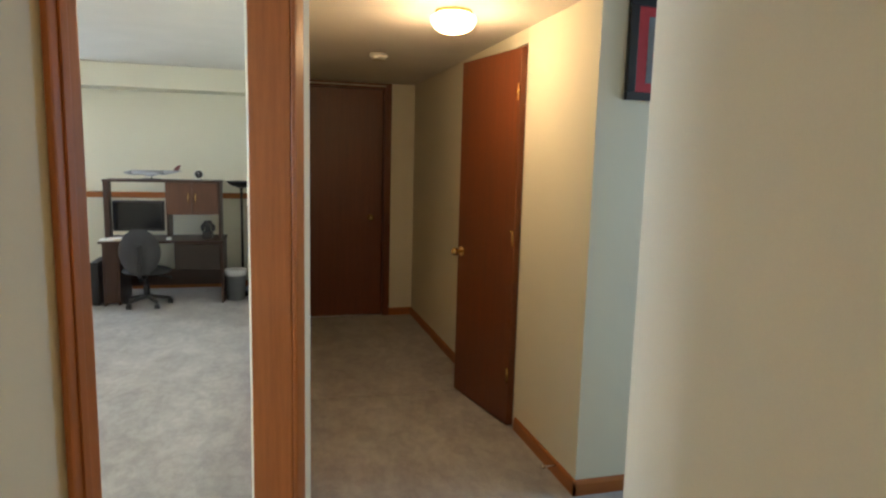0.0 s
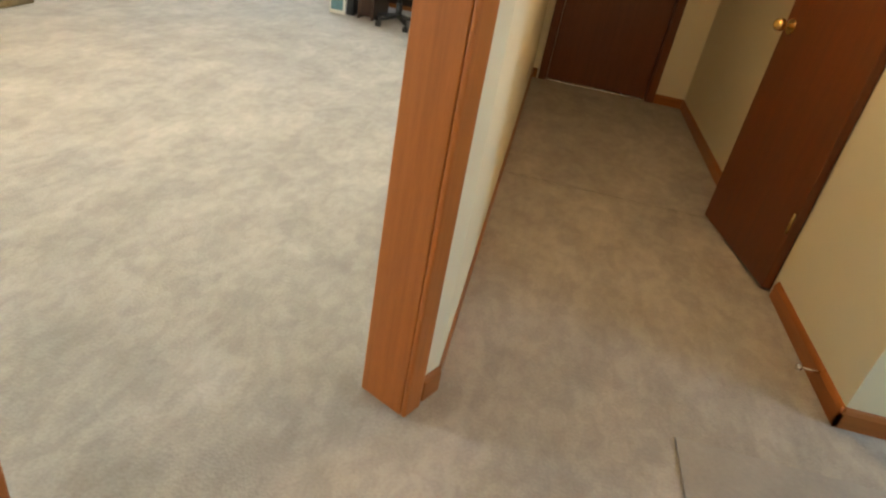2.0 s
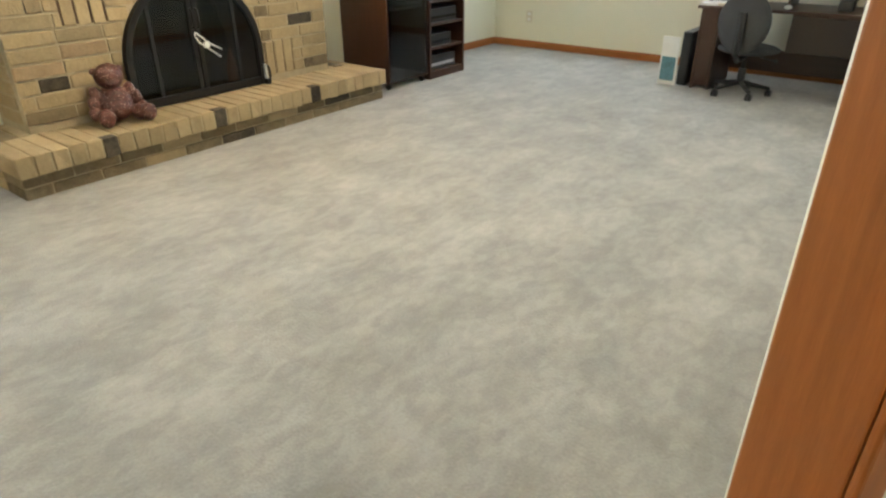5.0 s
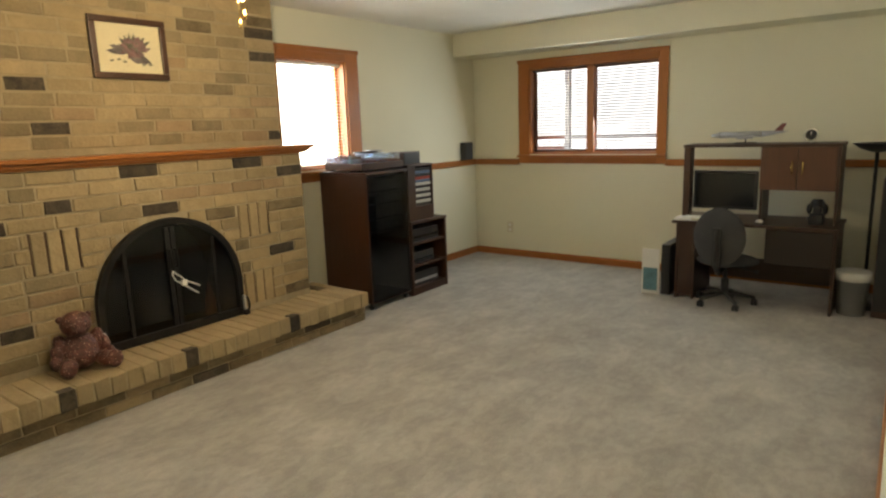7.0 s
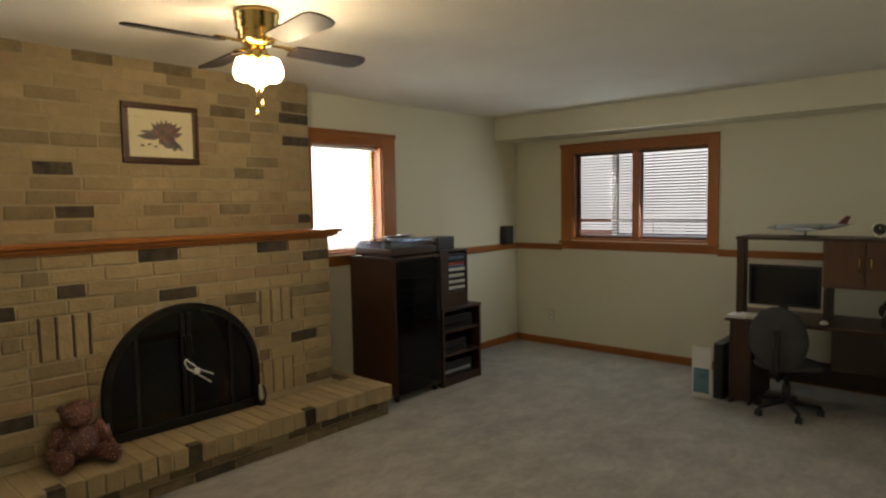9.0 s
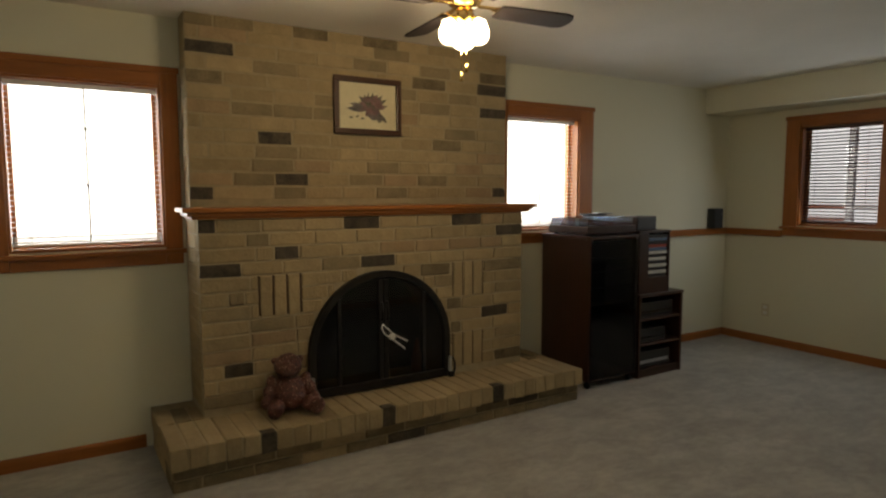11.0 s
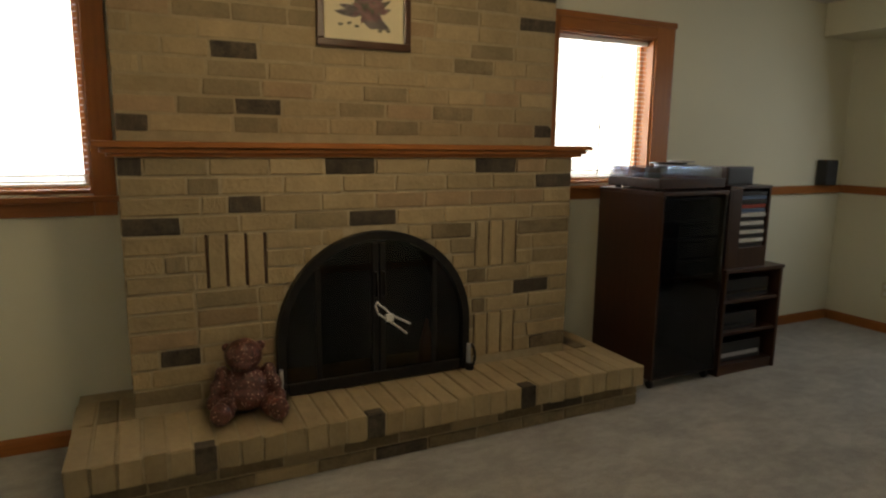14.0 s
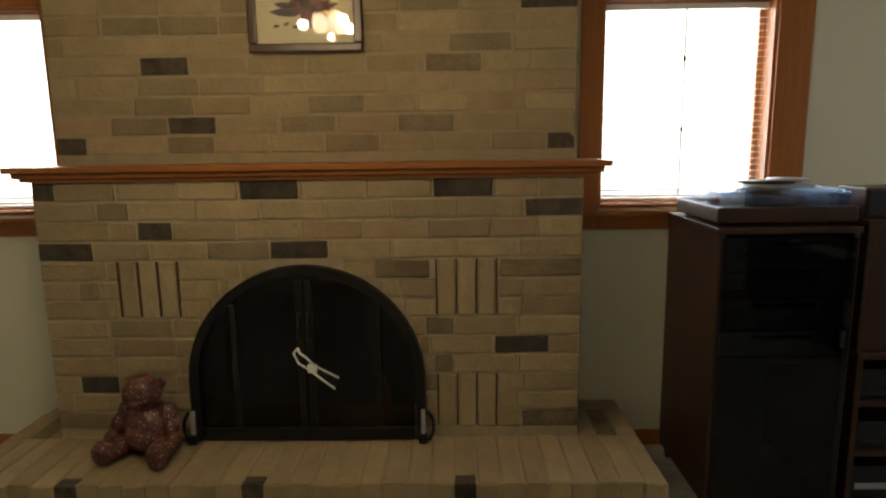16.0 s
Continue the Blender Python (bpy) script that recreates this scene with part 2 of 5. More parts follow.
SLAT = mat("blind_slat_white", (0.80, 0.79, 0.76), rough=0.45, vary=0.04, scale=10, fine=90, bump=0.03)
GREY_CLOTH = mat("grey_upholstery", (0.060, 0.060, 0.062), rough=0.95, vary=0.18, scale=12, fine=260, bump=0.6, spec=0.1)
SCREEN = mat("dark_screen", (0.010, 0.011, 0.013), rough=0.22, vary=0.1, scale=5, fine=50, bump=0.0)
SILVER = mat("silver_grey_plastic", (0.42, 0.43, 0.45), rough=0.35, metal=0.3, vary=0.08, scale=16, fine=90, bump=0.04)
PAPER = mat("paper", (0.74, 0.73, 0.70), rough=0.85, vary=0.05, scale=9, fine=90, bump=0.1)
CREAM = mat("cream_print_paper", (0.72, 0.64, 0.42), rough=0.7, vary=0.06, scale=7, fine=60, bump=0.05)
PLUM = mat("plum_print_ink", (0.12, 0.055, 0.07), rough=0.7, vary=0.6, scale=26, fine=90, bump=0.0, tint=(0.34, 0.17, 0.16))
GOURD = mat("grey_purple_print_ink", (0.075, 0.058, 0.062), rough=0.7, vary=0.5, scale=22, fine=90, bump=0.0, tint=(0.22, 0.18, 0.17))
OLIVE = mat("olive_print_ink", (0.09, 0.085, 0.05), rough=0.7, vary=0.5, scale=26, fine=90, bump=0.0)
FRAME = mat("dark_wood_frame", (0.055, 0.022, 0.010), rough=0.32, vary=0.3, scale=8, fine=60, bump=0.06)
RED = mat("red_mount", (0.42, 0.03, 0.04), rough=0.6, vary=0.15, scale=8, fine=60, bump=0.05)
TEAL = mat("teal_print", (0.10, 0.22, 0.27), rough=0.6, vary=0.4, scale=9, fine=50, bump=0.0)
TEDDY = mat("dark_red_flowered_plush", (0.060, 0.015, 0.012), rough=0.36, vary=0.6, scale=48, fine=110, bump=0.8, spec=0.55, tint=(0.17, 0.055, 0.042))
flecks(TEDDY, (0.62, 0.42, 0.34), 75.0, 0.13)
GLASS = pane_glass("window_glass")
FIRE_GLASS = pane_glass("smoked_door_glass", (0.40, 0.40, 0.42), 0.7)
RACK_GLASS = pane_glass("smoked_rack_glass", (0.52, 0.54, 0.58), 0.8)
SOOT = mat("soot_black_firebox", (0.012, 0.010, 0.009), rough=0.95, vary=0.5, scale=9, fine=60, bump=0.5)
BIN = mat("translucent_bin_plastic", (0.30, 0.32, 0.33), rough=0.4, vary=0.06, scale=9, fine=60, bump=0.04)
SNOW = mat("grey_paved_ground", (0.25, 0.25, 0.29), rough=0.95, vary=0.12, scale=2, fine=30, bump=0.3)
DECK = mat("red_brown_deck_wood", (0.30, 0.11, 0.075), rough=0.75, vary=0.25, scale=3, fine=40, bump=0.2)
SIDING = mat("pale_siding", (0.60, 0.62, 0.66), rough=0.7, vary=0.06, scale=2, fine=50, bump=0.1)
LAMP_GLASS = glow("lit_frosted_dome", (1.0, 0.70, 0.34), 9.0)
BULB_GLASS = glow("lit_tulip_shade", (1.0, 0.82, 0.54), 45.0)


# ---- mesh helpers ----
def mesh_of(bm, name, material, smooth=False):
    me = bpy.data.meshes.new(name)
    bmesh.ops.recalc_face_normals(bm, faces=bm.faces)
    bm.to_mesh(me)
    bm.free()
    for m in material if isinstance(material, (list, tuple)) else (material,):
        me.materials.append(m)
    if smooth:
        for p in me.polygons:
            p.use_smooth = True
    return me


def box(bm, x0, x1, y0, y1, z0, z1, bevel=0.0, seg=2, idx=0):
    """A box, bevelled on its own, added to bm."""
    tmp = bmesh.new()
    r = bmesh.ops.create_cube(tmp, size=1)
    for v in r["verts"]:
        v.co = Vector(((x0 + x1) / 2 + v.co.x * (x1 - x0), (y0 + y1) / 2 + v.co.y * (y1 - y0), (z0 + z1) / 2 + v.co.z * (z1 - z0)))
    if bevel:
        bmesh.ops.bevel(tmp, geom=tmp.edges[:], offset=bevel, segments=seg, affect="EDGES", profile=0.6)
    join(bm, tmp, idx)
    return bm


def join(bm, tmp, idx=0, m=None):
    if m is not None:
        tmp.transform(m)
    vs = [bm.verts.new(v.co) for v in tmp.verts]
    tmp.verts.index_update()
    for f in tmp.faces:
        try:
            nf = bm.faces.new([vs[v.index] for v in f.verts])
            nf.material_index = idx
            nf.smooth = f.smooth
        except ValueError:
            pass
    tmp.free()


def cyl(bm, p0, p1, r0, r1=None, seg=16, caps=True, idx=0, smooth=True):
    """A round bar, tapered if r1 is given, from p0 to p1."""
    p0, p1 = Vector(p0), Vector(p1)
    tmp = bmesh.new()
    bmesh.ops.create_cone(tmp, cap_ends=caps, segments=seg, radius1=r0, radius2=r0 if r1 is None else r1, depth=(p1 - p0).length)
    for f in tmp.faces:
        f.smooth = smooth and len(f.verts) == 4
    join(bm, tmp, idx, Matrix.Translation((p0 + p1) / 2) @ (p1 - p0).to_track_quat("Z", "Y").to_matrix().to_4x4())
    return bm


def ball(bm, c, r, scale=(1, 1, 1), seg=16, idx=0):
    tmp = bmesh.new()
    bmesh.ops.create_uvsphere(tmp, u_segments=seg, v_segments=max(8, seg // 2), radius=r)
    for f in tmp.faces:
        f.smooth = True
    join(bm, tmp, idx, Matrix.Translation(c) @ Matrix.Diagonal((*scale, 1)))
    return bm


def lathe(bm, profile, c=(0, 0, 0), seg=24, idx=0):
    """Turns (radius, height) pairs round the upright axis through c."""
    rings = []
    for r, z in profile:
        rings.append([bm.verts.new((c[0] + r * math.cos(2 * math.pi * i / seg), c[1] + r * math.sin(2 * math.pi * i / seg), c[2] + z)) for i in range(seg)])
    for a, b in zip(rings, rings[1:]):
        for i in range(seg):
            f = bm.faces.new((a[i], a[(i + 1) % seg], b[(i + 1) % seg], b[i]))
            f.smooth, f.material_index = True, idx
    for ring in (rings[0], rings[-1]):
        if (ring[0].co - ring[seg // 2].co).length > 1e-4:
            bm.faces.new(ring).material_index = idx
    return bm


def prism(bm, poly, z0, z1, idx=0):
    """Extrudes a plan outline from z0 to z1."""
    lo = [bm.verts.new((x, y, z0)) for x, y in poly]
    hi = [bm.verts.new((x, y, z1)) for x, y in poly]
    bm.faces.new(lo[::-1]).material_index = idx
    bm.faces.new(hi).material_index = idx
    for i in range(len(poly)):
        j = (i + 1) % len(poly)
        bm.faces.new((lo[i], lo[j], hi[j], hi[i])).material_index = idx
    return bm


def sweep(bm, points, r, seg=10, idx=0):
    for a, b in zip(points, points[1:]):
        cyl(bm, a, b, r, seg=seg, idx=idx)
    for p in points[1:-1]:
        ball(bm, p, r * 1.01, seg=8, idx=idx)
    return bm


def part(name, bm, material, parent=None, label="", smooth=False):
    ob = new(name, mesh_of(bm, name, material, smooth))
    if parent is not None:
        ob.parent = parent
    if label:
        ob["label"] = label
    return ob


def B(*a, **k):
    return box(bmesh.new(), *a, **k)


def structure(name, bm, material, label, category=""):
    return tagged(part(name, bm, material), label, category or name.split("_")[0], kind="structure")


def empty(name, label, category, group="", kind="", at=(0, 0, 0)):
    ob = tagged(new(name), label, category, group, kind)
    ob.location = at
    return ob


# ---- plan: one line for the slanted doorway wall, axis-aligned for the rest ----
JAMB = Vector((-0.33, 2.06))
ALONG = Vector((0.451, 0.8925))
INTO = Vector((-0.8925, 0.451))
OPEN_W, THICK = 0.811, 0.127
CEIL_Z, HALL_Z, TOP_Z = 2.32, 2.125, 2.46
WEST, NORTH, EAST, SOUTH = -3.987, 8.15, -0.10, 1.70
HALL_W, HALL_E, HALL_N, PASS_N = 0.096, 1.255, 6.56, 3.20


def on_line(s, d=0.0):
    """A plan point s metres along the slanted wall from the doorway's south jamb, d metres towards the room."""
    p = JAMB + ALONG * s + INTO * d
    return (p.x, p.y)


def wall_with_holes(axis, a0, a1, c0, c1, z1, holes):
    """A straight wall along axis from a0 to a1, c0 to c1 thick, with openings (b0, b1, low, high) through it."""
    bm = bmesh.new()

    def put(p, q, lo, hi):
        if q - p > 1e-4 and hi - lo > 1e-4:
            box(bm, *((p, q, c0, c1) if axis == "x" else (c0, c1, p, q)), lo, hi)
    at = a0
    for b0, b1, lo, hi in sorted(holes):
        put(at, b0, 0, z1)
        put(b0, b1, 0, lo)
        put(b0, b1, hi, z1)
        at = b1
    put(at, a1, 0, z1)
    return bm


# floors
structure("floor", B(-4.2, 3.35, -1.05, 8.35, -0.12, 0.0), CARPET, "worn grey-beige cut-pile carpet with vacuum strokes", "carpet floor")
structure("floor_vinyl", B(0.757, 3.2, 2.0, 2.965, 0.0005, 0.006), VINYL, "grey vinyl flooring in the side passage", "vinyl floor")
structure("trim_carpet_seam", B(HALL_W, HALL_E, 4.53, 4.55, 0.0005, 0.006, bevel=0.002, seg=1), CARPET, "raised seam between two hall carpets", "carpet seam")

# walls
W1, W2, W3 = (2.46, 3.175, 1.09, 1.96), (5.49, 6.215, 1.09, 1.96), (-3.31, -1.99, 1.09, 1.95)
structure("wall_west", wall_with_holes("y", 1.55, 8.30, -4.15, WEST, TOP_Z, [W1, W2]), WALL, "cream painted wall behind the chimney with two windows", "wall")
structure("wall_north", wall_with_holes("x", WEST, -0.12, NORTH, 8.30, TOP_Z, [W3]), WALL, "cream painted wall with a wide sliding window", "wall")
structure("wall_south", prism(bmesh.new(), [(WEST, 1.55), on_line(-0.40, THICK), on_line(0.02 - 0.25, THICK), (on_line(-0.23, THICK)[0] - 0.01, SOUTH), (WEST, SOUTH)], 0, TOP_Z), WALL, "cream painted wall beside the doorway", "wall")
structure("wall_slanted", prism(bmesh.new(), [on_line(-3.3), on_line(-0.02), on_line(-0.02, THICK), on_line(-3.3, THICK)], 0, TOP_Z), WALL, "cream painted slanted wall holding the cased doorway", "wall")
structure("wall_header", prism(bmesh.new(), [on_line(-0.02), on_line(OPEN_W + 0.02), on_line(OPEN_W + 0.02, THICK), on_line(-0.02, THICK)], 2.06, TOP_Z), WALL, "cream painted wall above the cased doorway", "wall")
structure("wall_east", prism(bmesh.new(), [on_line(OPEN_W + 0.02, THICK), on_line(OPEN_W + 0.02), on_line(OPEN_W + 0.147), (HALL_W, 8.30), (-0.12, 8.30), (EAST, 3.55), (-0.088, 2.90)], 0, TOP_Z), WALL, "cream painted partition between family room and hall", "wall")
structure("wall_hall_end", wall_with_holes("x", HALL_W, HALL_E, HALL_N, 6.78, TOP_Z, [(0.195, 0.985, 0, 2.09)]), WALL, "cream painted end wall of the hall", "wall")
structure("wall_hall_east", wall_with_holes("y", PASS_N, 6.78, HALL_E, 1.42, TOP_Z, [(3.94, 4.58, 0, 2.05)]), WALL, "cream painted hall wall with a closet door", "wall")
structure("wall_passage_north", B(1.42, 3.35, PASS_N, 3.37, 0, TOP_Z), WALL, "cream painted wall of the side passage", "wall")
structure("wall_near", B(0.715, 0.88, -0.9, 2.0, 0, TOP_Z, bevel=0.004), WALL, "cream painted outside corner wall of the hall", "wall")
structure("wall_passage_south", B(0.88, 3.2, 1.88, 2.0, 0, TOP_Z), WALL, "cream painted wall of the side passage", "wall")
structure("wall_passage_end", B(3.2, 3.35, 1.88, PASS_N, 0, TOP_Z), WALL, "cream painted end wall of the side passage", "wall")
# Added out of view so no sky light leaks round the hall door or closet.
structure("wall_beyond", B(0.0, 2.0, 6.785, 6.9, 0, TOP_Z), WALL, "unseen panel behind the hall door that stops outdoor light", "wall")
structure("wall_closet", B(1.9, 2.0, 3.37, 6.78, 0, TOP_Z), WALL, "painted back wall of the closet", "wall")
structure("wall_hall_south", B(-1.75, 0.88, -1.05, -0.9, 0, TOP_Z), WALL, "cream painted wall at the hall's near end", "wall")

# ceilings
structure("ceiling", prism(bmesh.new(), [(WEST, SOUTH), on_line(-0.24, THICK), on_line(OPEN_W + 0.02, THICK), (EAST, 2.86), (-0.12, NORTH), (WEST, NORTH)], CEIL_Z, CEIL_Z + 0.1), CEIL, "off-white lightly textured ceiling", "ceiling")
structure("ceiling_hall", prism(bmesh.new(), [on_line(-3.3), on_line(OPEN_W + 0.147), (HALL_W, HALL_N), (HALL_E, HALL_N), (HALL_E, PASS_N), (3.2, PASS_N), (3.2, 2.0), (0.715, 2.0), (0.715, -0.9), (-1.5, -0.9)], HALL_Z, HALL_Z + 0.1), CEIL, "off-white low hall ceiling", "ceiling")
structure("ceiling_soffit", B(WEST, -0.115, 7.78, NORTH, 2.095, CEIL_Z, bevel=0.004), WALL, "cream boxed soffit along the window wall", "soffit")
# Slab added out of view to keep sun and sky light off the rooms.
structure("roof", B(-4.5, 3.6, -1.4, 8.6, TOP_Z, TOP_Z + 0.12), CEIL, "unseen slab over the walls that shuts out sky and sun", "roof")

# skirting boards, each run a moulding of its own
def skirting(p, q, side, h=0.07):
    """A skirting from plan point p to q; side: the plan direction that it stands proud of the wall."""
    p, q, s = Vector(p), Vector(q), Vector(side).normalized()
    bm = bmesh.new()
    prof = [(0.0, 0.0), (0.013, 0.0), (0.013, h - 0.018), (0.008, h - 0.006), (0.003, h), (0.0, h)]
    ends = [[bm.verts.new((e.x + s.x * d, e.y + s.y * d, z + 0.001)) for d, z in prof] for e in (p, q)]
    n = len(prof)
    for i in range(n):
        bm.faces.new((ends[0][i], ends[0][(i + 1) % n], ends[1][(i + 1) % n], ends[1][i]))
    bm.faces.new(ends[0])
    bm.faces.new(ends[1])
    return structure("baseboard", bm, TRIM_H, "orange-brown varnished oak baseboard on the wall", "baseboard")


skirting((WEST, SOUTH), (WEST, 3.03), (1, 0))
skirting((WEST, 5.60), (WEST, NORTH), (1, 0))
skirting((WEST, NORTH), (-0.115, NORTH), (0, -1))
skirting((EAST, 3.55), (-0.118, NORTH), (-1, 0))
skirting((WEST, SOUTH), (-0.66, SOUTH), (0, 1))
skirting((HALL_W, 2.94), (HALL_W, HALL_N), (1, 0))
skirting(on_line(OPEN_W + 0.08), on_line(OPEN_W + 0.147), (0.8925, -0.451), h=0.075)
skirting((HALL_W, HALL_N), (0.139, HALL_N), (0, -1))
skirting((1.037, HALL_N), (HALL_E, HALL_N), (0, -1))
skirting((HALL_E, 4.66), (HALL_E, HALL_N), (-1, 0))
skirting((HALL_E, PASS_N - 0.013), (HALL_E, 3.90), (-1, 0))
skirting((HALL_E - 0.013, PASS_N), (3.2, PASS_N), (0, -1))
skirting(on_line(-3.3), on_line(-0.08), (0.8925, -0.451))


# chair rail with a narrow ledge
def rail(x0, x1, y0, y1):
    structure("trim_chair_rail", B(x0, x1, y0, y1, 0.985, 1.045, bevel=0.008), TRIM_H, "varnished oak chair rail with a narrow ledge", "chair rail")


rail(WEST, WEST + 0.028, 6.36, NORTH)
rail(WEST, WEST + 0.028, SOUTH, 2.345)
rail(WEST + 0.028, -3.43, NORTH - 0.028, NORTH)
rail(-1.91, -0.117, NORTH - 0.028, NORTH)


# cased doorway: jamb linings and casings on both faces of the slanted wall
def slanted(bm, s0, s1, d0, d1, z0, z1, bevel=0.004):
    tmp = B(s0, s1, d0, d1, z0, z1, bevel=bevel)
    m = Matrix(((ALONG.x, INTO.x, 0, JAMB.x), (ALONG.y, INTO.y, 0, JAMB.y), (0, 0, 1, 0), (0, 0, 0, 1)))
    join(bm, tmp, 0, m)
    return bm


def casing(bm, s0, s1, d0, d1, z0, z1):
    slanted(bm, s0, s1, d0, d1, z0, z1, 0.005)
    return bm


doorway = empty("door_1", "orange-brown varnished oak cased doorway without a door", "doorway", kind="structure")
part("jamb", slanted(bmesh.new(), -0.02, 0.0, -0.004, THICK + 0.004, 0.0, 2.06), TRIM, doorway)
part("jamb", slanted(bmesh.new(), OPEN_W, OPEN_W + 0.02, -0.004, THICK + 0.004, 0.0, 2.06), TRIM, doorway)
part("head_jamb", slanted(bmesh.new(), 0.0, OPEN_W, -0.004, THICK + 0.004, 2.04, 2.06), TRIM_H, doorway)
for s0, s1 in ((-0.068, -0.004), (OPEN_W + 0.001, OPEN_W + 0.064)):
    part("casing", casing(bmesh.new(), s0, s1, -0.019, -0.0045, 0.0, 2.045), TRIM, doorway)
    if s0 < 0:
        part("casing_bead", slanted(bmesh.new(), (s0 + s1) / 2 - 0.012, (s0 + s1) / 2 + 0.004, -0.024, -0.0192, 0.0, 2.045, 0.002), TRIM, doorway)
part("casing", casing(bmesh.new(), -0.068, -0.004, THICK + 0.0045, THICK + 0.018, 0.0, 2.10), TRIM, doorway)


# hall doors
def knob(bm, at, out):
    """A round door knob with its rose; out is the unit direction away from the leaf."""
    at, out = Vector(at), Vector(out)
    cyl(bm, at, at + out * 0.006, 0.030, seg=20)
    cyl(bm, at + out * 0.006, at + out * 0.035, 0.010, seg=12)
    ball(bm, at + out * 0.05, 0.026, (1, 1, 1), 16)
    return bm


door2 = empty("door_2", "closed dark-stained flush wooden door at the hall's end", "door", kind="structure", at=(0.009, -0.07, 0.0))
door2.scale = (0.94, 1.0, 1.02)
part("leaf", B(0.222, 1.023, 6.655, 6.695, 0.012, 2.028, bevel=0.003), DOOR, door2)
for x0, x1, z0, z1 in ((0.198, 0.218, 0, 2.05), (1.027, 1.047, 0, 2.05), (0.218, 1.027, 2.032, 2.05)):
    part("jamb", B(x0, x1, 6.622, 6.76, z0, z1, bevel=0.002), DOOR, door2)
for x0, x1, z0, z1 in ((0.150, 0.205, 0, 2.06), (1.04, 1.095, 0, 2.06), (0.150, 1.095, 2.061, 2.079)):
    part("casing", B(x0, x1, 6.612, 6.6285, z0, z1, bevel=0.004), DOOR, door2)
part("knob", knob(bmesh.new(), (0.905, 6.655, 0.90), (0, -1, 0)), BRASS, door2, "polished brass knob")
part("threshold", B(0.218, 1.027, 6.622, 6.70, 0.0, 0.010, bevel=0.003), STEEL, door2, "worn metal threshold strip")

door3 = empty("door_3", "dark-stained flush wooden closet door standing slightly ajar", "door", kind="structure", at=(1.252, 3.94, 0))
turn = math.radians(11.0)
leaf = part("leaf", B(-0.036, 0.0, 0.0, 0.632, 0.012, 2.025, bevel=0.003), DOOR, door3)
leaf.rotation_euler = (0, 0, turn)
kb = part("knob", knob(bmesh.new(), (-0.036, 0.575, 0.90), (-1, 0, 0)), BRASS, leaf, "polished brass knob")
part("latch", B(-0.026, -0.010, 0.632, 0.634, 0.87, 0.93), BRASS, leaf, "brass latch plate")
for z in (0.25, 1.0, 1.76):
    h = bmesh.new()
    cyl(h, (-0.041, 0.004, z), (-0.041, 0.004, z + 0.085), 0.006, seg=10)
    part("hinge", h, BRASS, door3, "brass hinge barrel")
for y0, y1, z0, z1 in ((-0.001, 0.014, 0, 2.03), (0.641, 0.655, 0, 2.03), (0.014, 0.641, 2.029, 2.043)):
    part("jamb", B(0.006, 0.140, y0 - 0.001, y1, z0, z1), DOOR, door3)
part("casing", B(-0.012, 0.002, 0.66, 0.715, 0, 2.06, bevel=0.004), DOOR, door3)


